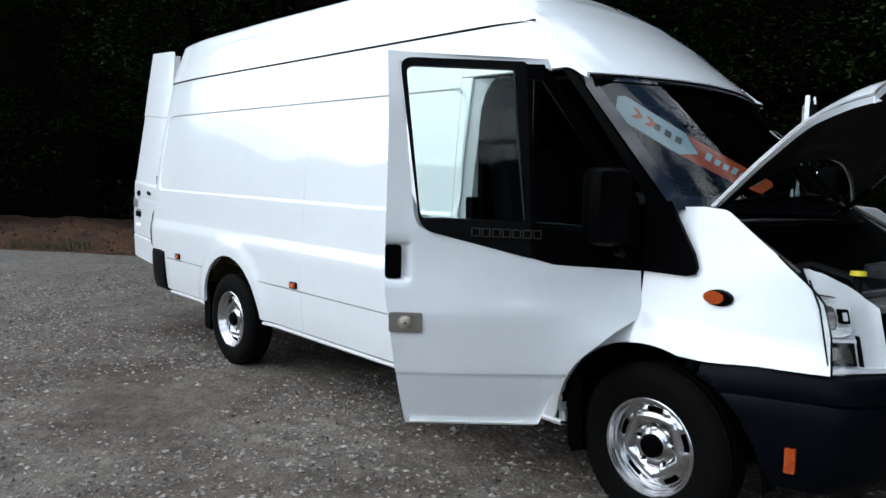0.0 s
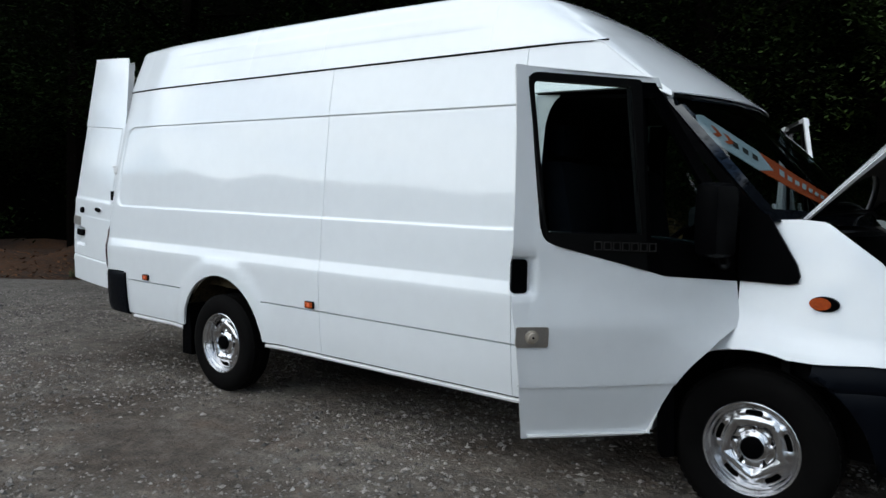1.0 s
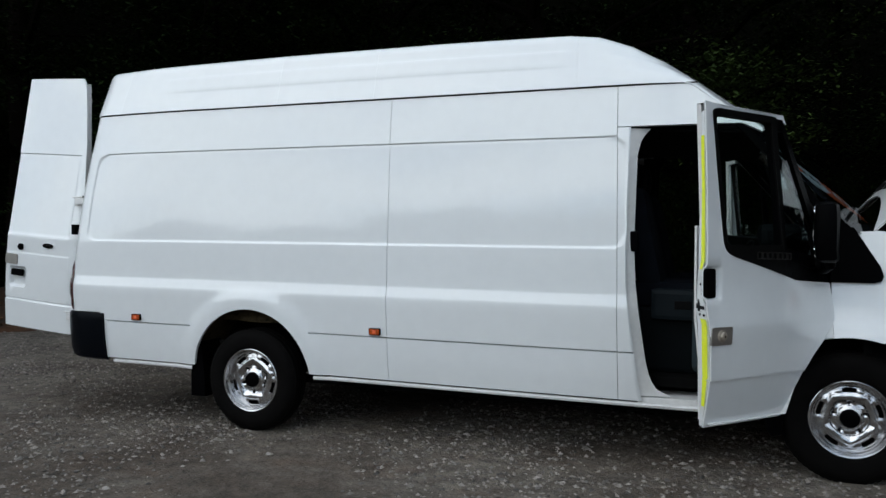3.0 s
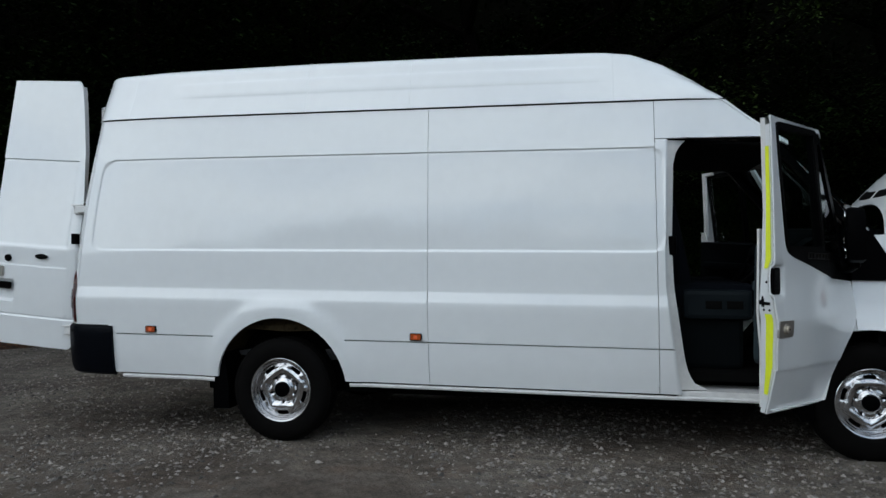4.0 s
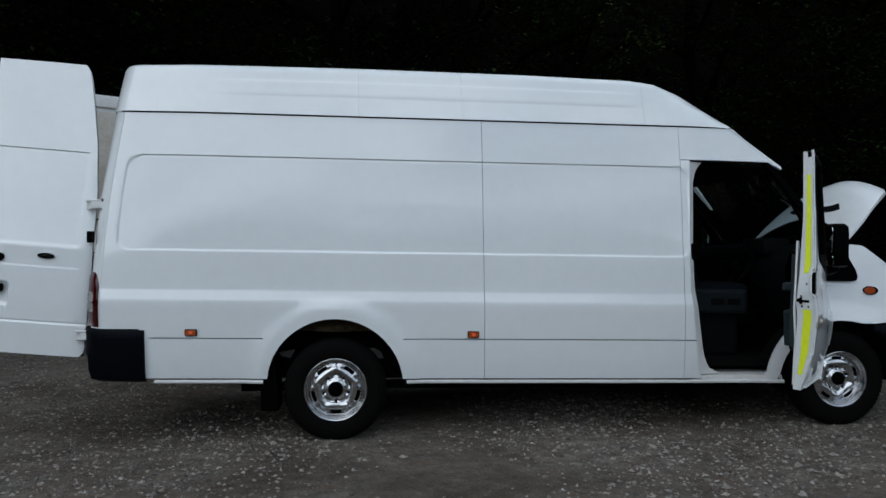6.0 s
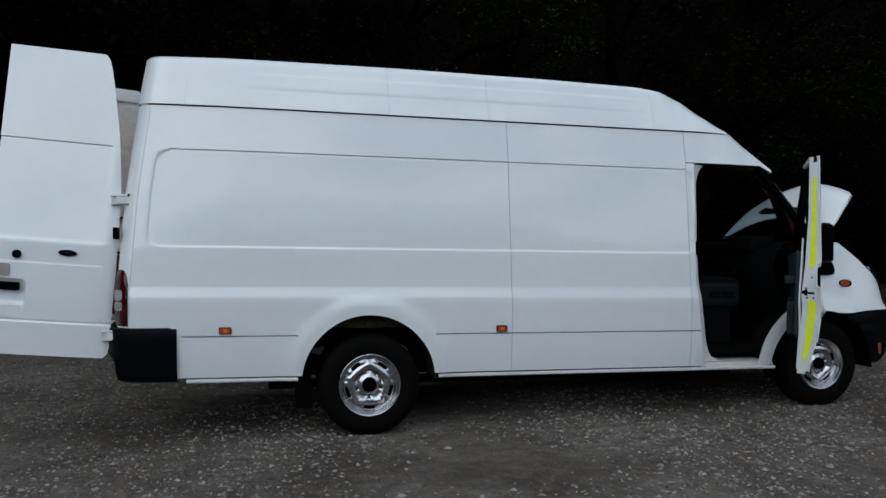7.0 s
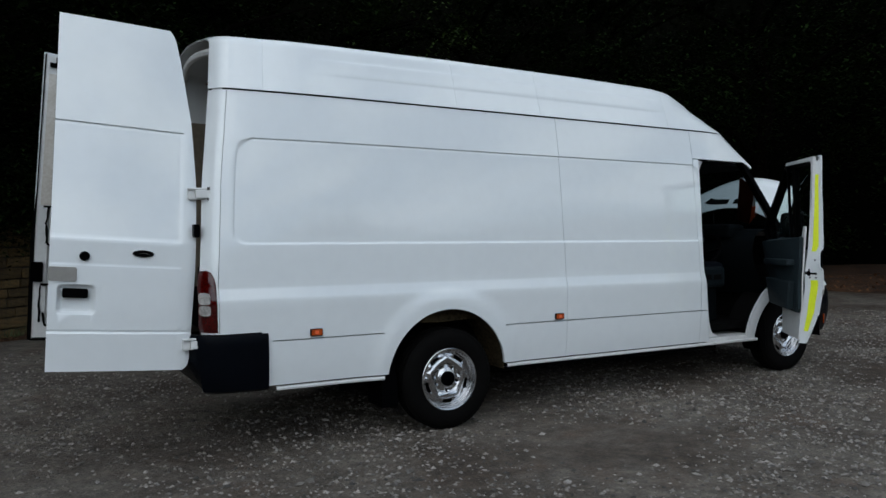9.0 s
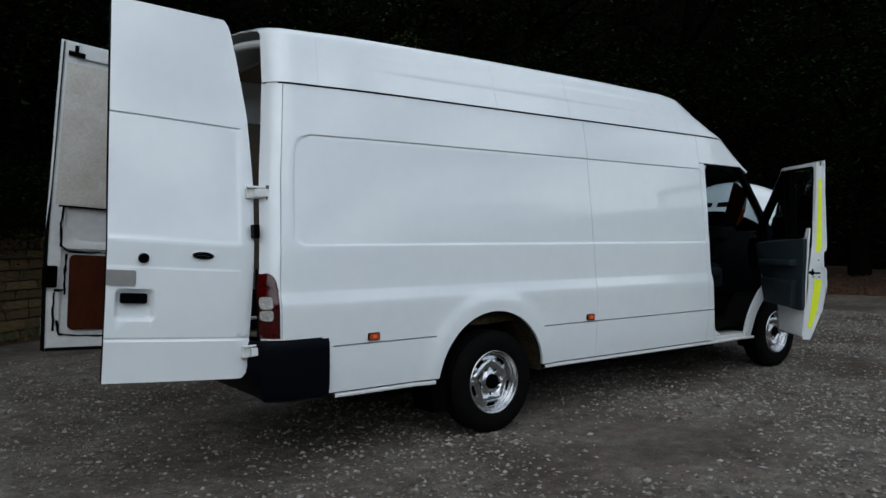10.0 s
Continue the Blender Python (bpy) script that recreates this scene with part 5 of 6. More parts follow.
def headlight(sg):
    h = thing("headlight", "", "")
    h.parent = van
    tagged(h, "clear upright headlight with two reflectors")

    def f(a, b, o=0.0):
        """a: 0 at the wing to 1 towards the grille."""
        k = -1 + 0.42 * a
        x, y = nose_path(k)
        lean = 0.23 * max(0.0, b - 0.87) + 0.25 * max(0.0, b - 1.10)
        return rk(x - lean + o * 0.8, -sg * -abs(y) * (1 - 0.10 * max(0.0, b - 0.87)) + sg * o * 0.5, b)

    def top(a):
        return float(np.interp(a, (0, 0.25, 0.5, 0.8, 1.0), (1.228, 1.224, 1.206, 1.160, 1.09)))
    lens = grid_mesh("lens", lambda i, j: f(i / 12, 0.868 + (top(i / 12) - 0.868) * j / 10, 0.012), 13, 11, LENS, h, "clear lens cover", weld=0)
    lens.visible_shadow = False
    bowl = grid_mesh("reflector_bowl", lambda i, j: f(i / 12, 0.868 + (top(i / 12) - 0.868) * j / 10, -0.045 + 0.04 * (abs(i / 6 - 1) ** 4)), 13, 11, LAMP_SILVER, h, weld=0)
    for nm, pts, o, m in (
            ("upper_reflector", rounded(0.06, 1.012, 0.62, 1.118, 0.03), -0.022, LAMP_SILVER),
            ("reflector_lip", [(0.10, 1.004), (0.22, 0.996), (0.42, 0.996), (0.56, 1.006), (0.50, 1.020), (0.16, 1.020)], -0.008, CLEAR),
            ("upper_rib", [(0.05, 1.136), (0.44, 1.128), (0.44, 1.133), (0.05, 1.142)], -0.012, STEEL_DARK),
            ("projector", [(0.27 + 0.115 * math.cos(t), 1.060 + 0.043 * math.sin(t)) for t in np.linspace(0, 2 * math.pi, 21)[:-1]], -0.010, STEEL_DARK),
            ("bulb_shield", rounded(0.44, 1.040, 0.57, 1.090, 0.012), -0.012, BLACK),
            ("bulb_cap", rounded(0.475, 1.050, 0.535, 1.080, 0.008), -0.008, CLEAR),
            ("lower_reflector", rounded(0.05, 0.892, 0.60, 0.985, 0.012), -0.020, CHROME),
            ("lower_rim", [(0.04, 0.976), (0.60, 0.976), (0.60, 0.986), (0.04, 0.986)], -0.004, CLEAR),
            ("shade_band", [(0.10, 0.915), (0.53, 0.905), (0.50, 0.955), (0.12, 0.958)], -0.010, STEEL_DARK),
            ("divider_rib", rounded(0.635, 0.892, 0.655, 0.998, 0.006), -0.004, SEAL),
            ("lamp_trim", [(0.0, 0.868), (1.0, 0.868), (1.0, 0.884), (0.0, 0.884)], 0.004, LAMP_SILVER)):
        plate(nm, pts, lambda a, b, q, o=o: f(a, b, o + q), 0.02, m, h)
    tube("lamp_seam", [rk(x, sg * (half_width(x, z) + 0.001), z) for x, z in ((4.215, 1.266), (4.26, 1.228), (4.32, 1.178), (4.36, 1.138), (4.384, 1.108), (4.402, 1.05), (4.418, 0.99), (4.438, 0.872))], 0.004, SEAL, h, sides=6)
    tube("lamp_seam", [f(-0.005, 0.866 + (1.19 - 0.866) * i / 10, 0.010) for i in range(11)], 0.0035, SEAL, h, sides=6)
    return promote(h, bowl)


for sg in (-1, 1):
    headlight(sg)
# grille, slam panel and engine bay
gr = thing("grille", "", "")
gr.parent = van
tagged(gr, "black grille with horizontal bars")
gf = grid_mesh("grille_frame", lambda i, j: rk(nose_path(-0.55 + 1.10 * i / 20)[0] - 0.05 * j / 4 - 0.02, nose_path(-0.55 + 1.10 * i / 20)[1], 0.87 + 0.20 * j / 4), 21, 5, BLACK, gr, weld=0)
for z in (0.90, 0.95, 1.0, 1.05):
    tube("grille_bar", [rk(nose_path(k)[0] - 0.002 - 0.2 * (z - 0.87), nose_path(k)[1], z) for k in np.linspace(-0.54, 0.54, 13)], 0.014, GREY_BUMPER, gr, sides=6)
promote(gr, gf)
box("slam_panel", (4.40, -0.55, 1.05), (4.53, 0.55, 1.10), ENGINE_GREY, van, "grey panel across the front of the engine bay", f=lambda v: rk(*v), bevel=0.012)
for sg in (-1, 1):
    plate("inner_wing", [(3.86, 1.42), (3.92, 1.415), (4.25, 1.20), (4.36, 1.06), (4.36, 0.70), (3.86, 0.70)], lambda a, b, o, sg=sg: rk(a, sg * (0.70 + o), b), 0.03, ENGINE, van)
    tube("wing_rail", [rk(3.90, sg * 0.742, 1.425), rk(4.08, sg * 0.752, 1.325), rk(4.26, sg * 0.745, 1.20)], 0.012, STEEL_DARK, van)
box("firewall", (3.83, -0.78, 0.70), (3.87, 0.78, 1.36), ENGINE, van, "dark firewall of the engine bay", f=lambda v: rk(*v))
box("engine_block", (3.95, -0.35, 0.62), (4.36, 0.38, 1.10), ENGINE, van, "black engine cover", f=lambda v: rk(*v), bevel=0.05)
box("battery_box", (3.92, -0.66, 0.80), (4.15, -0.42, 1.16), ENGINE, van, f=lambda v: rk(*v), bevel=0.02)
box("coolant_tank", (4.08, 0.40, 0.85), (4.32, 0.64, 1.16), ENGINE_GREY, van, f=lambda v: rk(*v), bevel=0.03)
tube("filler_cap", [rk(4.38, -0.50, 1.192), rk(4.38, -0.50, 1.208)], [0.030, 0.028], YELLOW_CAP, van, "yellow filler cap", sides=14)
tube("filler_neck", [rk(4.38, -0.50, 1.05), rk(4.38, -0.50, 1.192)], [0.016, 0.016], ENGINE, van, sides=12)
tube("hose", [rk(4.0, -0.42, 1.14), rk(4.12, -0.30, 1.19), rk(4.28, -0.28, 1.15), rk(4.38, -0.32, 1.08)], 0.025, ENGINE, van)
tube("hose", [rk(4.40, -0.60, 1.08), rk(4.36, -0.45, 1.10), rk(4.40, -0.25, 1.105)], 0.020, ENGINE_GREY, van)
tube("bonnet_catch", [rk(3.93, -0.66, 1.34), rk(3.95, -0.63, 1.375), rk(4.0, -0.5, 1.38), rk(4.05, 0.1, 1.37)], 0.007, ENGINE_GREY, van)


# ---- windscreen, cowl and bonnet ----
ws = grid_mesh("windscreen", lambda i, j: screen(-1 + 2 * i / 20, j / 10), 21, 11, GLASS_WS, van, "large raked windscreen glass", weld=0)
ws.visible_shadow = False
for sg in (-1, 1):
    grid_mesh("screen_border", lambda i, j, sg=sg: screen(sg * (0.925 + 0.075 * j), i / 10, 0.004), 11, 2, FRIT, van, weld=0)
grid_mesh("screen_border", lambda i, j: screen(-1 + 2 * i / 20, -0.02 + 0.10 * j, 0.006), 21, 2, FRIT, van, weld=0)
grid_mesh("screen_border", lambda i, j: screen(-1 + 2 * i / 20, 0.95 + 0.045 * j, 0.005), 21, 2, FRIT, van, weld=0)
grid_mesh("cowl", lambda i, j: rk(3.74 + 0.09 * j + 0.20 * (1 - (2 * i / 20 - 1) ** 2), -0.80 + 1.60 * i / 20, 1.40 - 0.02 * j), 21, 3, BLACK, van, "black scuttle panel under the windscreen", weld=0)
for a0, a1 in ((-0.75, 0.05), (0.0, 0.75)):
    tube("wiper", [screen(a0, 0.02, 0.03), screen((a0 + a1) / 2, 0.07, 0.022), screen(a1, 0.09, 0.02)], 0.009, BLACK, van, sides=6)


def bonnet():
    bn = thing("bonnet", "", "")
    bn.parent = van
    tagged(bn, "raised white bonnet with dark underside")
    L = 0.66
    ca, sa = math.cos(radians(46)), math.sin(radians(46))

    def bow(a):
        """The rear edge follows the foot of the windscreen."""
        return 0.25 * (1 - a * a)

    def f(a, b, o=0.0):
        """a: across -1 to 1; b: from the rear edge 0 to the lip 1."""
        w = float(np.interp(b, (0, 0.35, 0.7, 0.9, 1.0), (0.735, 0.72, 0.665, 0.58, 0.50)))
        y = a * w
        arch = 0.10 * (1 - a * a) * (0.6 + 0.4 * b)
        fall = -0.06 * max(0.0, b - 0.6) ** 2 / 0.16
        d = bow(a) + b * (L + 0.056 * (1 - a * a) - bow(a))
        h = arch + fall + o
        return Vector((3.895 + d * ca - h * sa * 0.9, y, 1.352 + d * sa + h * ca))
    nb, na = 19, 29
    top = grid_mesh("bonnet_skin", lambda i, j: f(-1 + 2 * i / (na - 1), j / (nb - 1)), na, nb, WHITE, bn, weld=0)
    thick(top, 0.008)
    thick(grid_mesh("bonnet_lining", lambda i, j: f((-1 + 2 * i / (na - 1)) * 0.95, 0.03 + 0.94 * j / (nb - 1), -0.022 - 0.012 * (1 if 3 < i < na - 4 and 3 < j < nb - 4 else 0)), na, nb, ENGINE, bn, "dark bonnet underside", weld=0), 0.006)
    # turned-down flanges along both sides and the lip
    for sg in (-1, 1):
        thick(grid_mesh("bonnet_flange", lambda i, j, sg=sg: f(sg * (1.0 - 0.012 * j), i / 18, -0.004 - float(np.interp(i / 18, (0, 0.25, 0.6, 0.85, 1.0), (0.010, 0.014, 0.020, 0.034, 0.040))) * j / 3), 19, 4, WHITE, bn, weld=0), 0.004, 0.0)
    thick(grid_mesh("bonnet_flange", lambda i, j: f(-1 + 2 * i / 20, 1.0 - 0.01 * j, -0.004 - 0.035 * j / 2), 21, 3, WHITE, bn, weld=0), 0.004, 0.0)
    # dark air slots behind the screen
    for sg in (-1, 1):
        slot = [(0.52, 0.345), (0.40, 0.315), (0.22, 0.305), (0.05, 0.305), (0.05, 0.365), (0.22, 0.372), (0.34, 0.382), (0.43, 0.405)]
        plate("air_slot", [(sg * a, (d - bow(a)) / (L + 0.056 * (1 - a * a) - bow(a))) for a, d in slot], lambda a, b, o: f(a, b, o + 0.014), 0.008, SEAL, bn)
        tube("bonnet_hinge", [rk(3.87, sg * 0.68, 1.40), f(sg * 0.93, 0.03, -0.02), f(sg * 0.92, 0.16, -0.03)], 0.014, BLACK, bn)
    tube("prop_rod", [rk(4.40, 0.50, 1.10), f(0.55, 0.62, -0.04)], 0.006, STEEL_DARK, bn)
    return promote(bn, top)


bonnet()

# ---- cab inside ----
# The cab's shade is put into the colour of floor, head lining and kick panel.
box("cab_floor", (2.47, -0.80, 0.50), (3.55, 0.80, 0.56), GAP, van, "dark rubber cab floor", f=lambda v: rk(*v))
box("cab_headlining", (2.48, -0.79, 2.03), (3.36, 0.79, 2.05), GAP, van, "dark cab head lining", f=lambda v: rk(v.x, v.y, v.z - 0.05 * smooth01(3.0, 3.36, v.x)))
grid_mesh("kick_panel", lambda i, j: rk(3.55 + 0.12 * i / 6, -0.84 + 1.68 * j, 0.52 + 0.55 * i / 6), 7, 2, GAP, van, weld=0)


def dashboard():
    d = thing("dashboard", "", "")
    d.parent = van
    tagged(d, "dark grey dashboard with steering wheel")
    prof = [(3.52, 0.80), (3.44, 0.95), (3.36, 1.10), (3.34, 1.24), (3.38, 1.36), (3.46, 1.415), (3.62, 1.43), (4.00, 1.43)]
    shell = grid_mesh("dash_shell", lambda i, j: rk(min(prof[j][0] + 0.02 * math.cos(6 * i / 16), 3.72 + 0.29 * (1 - (i / 8 - 1) ** 2)), -0.83 + 1.66 * i / 16, prof[j][1]), 17, len(prof), TRIM, d, weld=0)
    box("instrument_hood", (3.32, -0.60, 1.34), (3.55, -0.22, 1.475), TRIM, d, bevel=0.04, f=lambda v: rk(*v))
    box("centre_console", (3.28, -0.16, 0.75), (3.50, 0.16, 1.28), TRIM, d, bevel=0.03, f=lambda v: rk(*v))
    for y in (-0.07, 0.07):
        box("air_vent", (3.272, y - 0.05, 1.18), (3.285, y + 0.05, 1.24), SEAL, d, bevel=0.003, f=lambda v: rk(*v))
    n = 28
    ax = Vector((0.80, 0, -0.60)).normalized()
    u = Vector((0, 1, 0))
    v = ax.cross(u)
    cc = rk(3.16, -0.41, 1.20)
    tube("steering_wheel", [cc + 0.20 * (math.cos(t) * u + math.sin(t) * v) for t in np.linspace(0, 2 * math.pi, n)], 0.016, BLACK, d)
    for t in (0.2, math.pi - 0.2, -math.pi / 2):
        tube("wheel_spoke", [cc + ax * 0.03, cc + 0.19 * (math.cos(t) * u + math.sin(t) * v)], 0.018, BLACK, d)
    tube("column", [cc, cc + ax * 0.35], 0.045, BLACK, d)
    tube("gear_lever", [rk(3.30, -0.02, 1.02), rk(3.16, -0.02, 1.10)], [0.014, 0.022], BLACK, d)
    promote(d, shell)


dashboard()
for sg in (-1, 1):
    # rounded corners of the doorway
    for cx, cz, dx, dz, ra, rz in ((3.255, 0.448, -1, 1, 0.06, 0.06),):
        arc = [(cx + dx * ra * (1 - math.sin(t)), cz + dz * rz * (1 - math.cos(t))) for t in np.linspace(0, math.pi / 2, 9)]
        plate("doorway_corner", [(cx - dx * 0.02, cz - dz * 0.01), (cx + dx * ra, cz - dz * 0.01)] + arc + [(cx - dx * 0.02, cz + dz * rz)], lambda a, b, o, sg=sg: rk(a, sg * (half_width(2.6, b) - 0.024 + o), b), 0.05, WHITE_IN, van)
    # lining inside the cab's upper side, near-black with the cab's shade in its colour
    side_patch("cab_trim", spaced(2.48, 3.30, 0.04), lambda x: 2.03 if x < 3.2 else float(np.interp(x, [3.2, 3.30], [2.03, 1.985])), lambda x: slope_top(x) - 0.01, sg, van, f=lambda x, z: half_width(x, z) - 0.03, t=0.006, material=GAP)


def seat(y0, y1, label):
    s = thing("seat", "", "")
    s.parent = van
    tagged(s, label)
    box("seat_base", (2.62, y0 + 0.02, 0.56), (3.08, y1 - 0.02, 0.97), TRIM, s, bevel=0.03, f=lambda v: rk(*v))
    cushion = box("cushion", (2.58, y0, 0.96), (3.16, y1, 1.12), CLOTH, s, bevel=0.05, f=lambda v: rk(*v), smooth=True)
    box("backrest", (2.50, y0, 1.08), (2.66, y1, 1.70), CLOTH, s, bevel=0.06, f=lambda v: rk(v.x + 0.12 * (1.0 - (v.z - 1.08) / 0.62), v.y, v.z), smooth=True)
    n = 2 if y1 - y0 > 0.7 else 1
    for k in range(n):
        c = y0 + (y1 - y0) * (k + 0.5) / n
        box("headrest", (2.50, c - 0.13, 1.72), (2.60, c + 0.13, 1.91), CLOTH, s, bevel=0.04, f=lambda v: rk(*v), smooth=True)
    # moulded side cover with two openings
    box("side_cover", (2.70, y0 - 0.035, 0.885), (3.13, y0 + 0.03, 1.075), SEAT_COVER, s, "blue-grey moulded side cover", bevel=0.03, f=lambda v: rk(*v))
    for x in (2.89, 3.02):
        box("cover_slot", (x - 0.05, y0 - 0.040, 0.955), (x + 0.05, y0 - 0.030, 1.005), SEAL, s, bevel=0.004, f=lambda v: rk(*v))
    promote(s, cushion)


seat(-0.68, -0.16, "dark blue cloth driver's seat")
seat(-0.02, 0.74, "dark blue cloth double passenger seat")
# seat belt and grab rail catching the light
tube("seat_belt", [rk(2.60, -0.80, 1.72), rk(2.60, -0.78, 1.20), rk(2.66, -0.75, 0.75)], 0.012, TRIM, van, flat=0.2)
box("inner_pillar", (2.53, -0.86, 0.46), (2.595, -0.80, 2.02), WHITE_IN, van, "white door jamb", f=lambda v: rk(v.x, v.y + 0.0, v.z), bevel=0.01)
# Far pillar darker than the near one: its shade is in the colour.
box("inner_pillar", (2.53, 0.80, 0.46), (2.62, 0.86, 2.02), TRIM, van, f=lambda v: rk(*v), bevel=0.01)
box("belt_anchor", (2.60, -0.90, 1.30), (2.65, -0.84, 1.42), BLACK, van, f=lambda v: rk(*v), bevel=0.01)


# card banner leaning inside the windscreen
def banner():
    b = thing("windscreen_banner", "pale and orange card banner across the inside of the windscreen", "banner")

    def f(a, c, o):
        """a along the banner from the driver's pillar, c across it."""
        bend = 0.085 * math.sin(math.pi * a)
        p = screen(-0.925 + 0.52 * a, 0.70 - 0.56 * a - bend, -0.02)
        q = screen(-0.80 + 0.56 * a, 0.905 - 0.675 * a - bend, -0.02)
        return p + (q - p) * c + Vector((0.69, 0, 0.72)) * o
    plate("pale_half", [(0.0, 0.2), (0.0, 0.8), (0.04, 1.0), (0.36, 1.0), (0.46, 0.45), (0.36, 0.0), (0.06, 0.0)], f, 0.003, CARD, b)
    plate("orange_half", [(0.365, 1.0), (0.66, 1.0), (0.97, 1.0), (1.0, 0.75), (0.97, 0.0), (0.66, 0.0), (0.365, 0.0), (0.465, 0.45)], f, 0.003, ORANGE, b)
    # Brown sheet added behind; the dimness of the unlit back is its colour.
    plate("card_back", [(0.0, 0.2), (0.0, 0.8), (0.04, 1.0), (0.97, 1.0), (1.0, 0.75), (0.97, 0.0), (0.06, 0.0)], lambda p, q, o: f(p, q, o - 0.004), 0.002, HARDBOARD, b, "brown back of the card")
    for a in (0.08, 0.15):
        plate("orange_chevron", [(a, 0.35), (a + 0.03, 0.35), (a + 0.06, 0.55), (a + 0.03, 0.75), (a, 0.75), (a + 0.03, 0.55)], lambda p, q, o: f(p, q, o + 0.002), 0.001, ORANGE, b)
    for k in range(3):
        plate("letter_bar", [(0.20 + 0.06 * k, 0.40), (0.235 + 0.06 * k, 0.40), (0.235 + 0.06 * k, 0.66), (0.20 + 0.06 * k, 0.66)], lambda p, q, o: f(p, q, o + 0.002), 0.001, STEEL_DARK, b)
    for k in range(7):
        plate("letter_bar", [(0.50 + 0.06 * k, 0.38), (0.535 + 0.06 * k, 0.38), (0.535 + 0.06 * k, 0.64 if k not in (0, 3) else 0.72), (0.50 + 0.06 * k, 0.64 if k not in (0, 3) else 0.72)], lambda p, q, o: f(p, q, o + 0.002), 0.001, CARD, b)


banner()

# ---- ground ----
def ground_z(x, y):
    far = max(0.0, math.hypot(x, y) - 9.0)
    return 0.022 * noise.noise(Vector((x * 0.5, y * 0.5, 0))) * min(1.0, 0.25 + far * 0.2) + 0.006 * noise.noise(Vector((x * 2.1, y * 2.1, 3))) - 0.004


def build_ground():
    fine = np.arange(-9, 12.01, 0.25).tolist()
    xs = [-300, -150, -80, -45, -28, -20, -16, -13, -11, -10] + fine + [13, 15, 18, 24, 35, 60, 120, 300]
    fy = np.arange(-7, 12.01, 0.25).tolist()
    ys = [-300, -150, -80, -45, -28, -20, -15, -11, -9, -8] + fy + [13, 15, 18, 24, 35, 60, 120, 300]
    g = grid_mesh("ground", lambda i, j: (xs[i], ys[j], ground_z(xs[i], ys[j])), len(xs), len(ys), GROUND, None, "", weld=0)
    tagged(g, "grey compacted gravel yard with loose stones", "ground", kind="structure")


build_ground()


def scatter_stones():
    """Loose chippings, thicker near the walk."""
    rng = np.random.default_rng(7)
    V, F = [], []
    oct_v = np.array([(1, 0, 0), (-1, 0, 0), (0, 1, 0), (0, -1, 0), (0, 0, 1), (0, 0, -0.6)], float)
    oct_f = ((0, 2, 4), (2, 1, 4), (1, 3, 4), (3, 0, 4), (2, 0, 5), (1, 2, 5), (3, 1, 5), (0, 3, 5))
    n = 0
    while n < 66000:
        x, y = rng.uniform(-7.5, 9.0), rng.uniform(-4.6, 5.0)
        if rng.random() > math.exp(-0.16 * max(0.0, y + 1.5)):
            continue
        if noise.noise(Vector((x * 0.8, y * 0.8, 9))) + 0.48 < rng.random() * 0.9 - 0.2:
            continue
        big = rng.random() < 0.03
        r = 0.0045 + 0.0145 * rng.random() ** 2.2 + (rng.uniform(0.006, 0.018) if big else 0)
        s = r * rng.uniform(0.6, 1.35, (6, 1)) * (oct_v + rng.uniform(-0.25, 0.25, (6, 3))) * np.array([1.15, 0.9, 0.5 if big else 0.66])
        a = rng.uniform(0, 2 * math.pi)
        c, q = math.cos(a), math.sin(a)
        z = ground_z(x, y) + r * 0.18
        b = len(V)
        for v in s:
            V.append((x + c * v[0] - q * v[1], y + q * v[0] + c * v[1], z + v[2]))
        F.extend(tuple(b + k for k in f) for f in oct_f)
        n += 1
    ob = link_mesh("loose_gravel", V, F, PEBBLE, smooth=False)
    tagged(ob, "loose pale stone chippings on the yard", "gravel", kind="stuff")


scatter_stones()

# ---- stone wall along the wood ----
W0, W1 = Vector((-13.0, -0.55, 0)), Vector((10.0, 15.0, 0))
WD = (W1 - W0).normalized()
WN = Vector((WD.y, -WD.x, 0))            # towards the yard


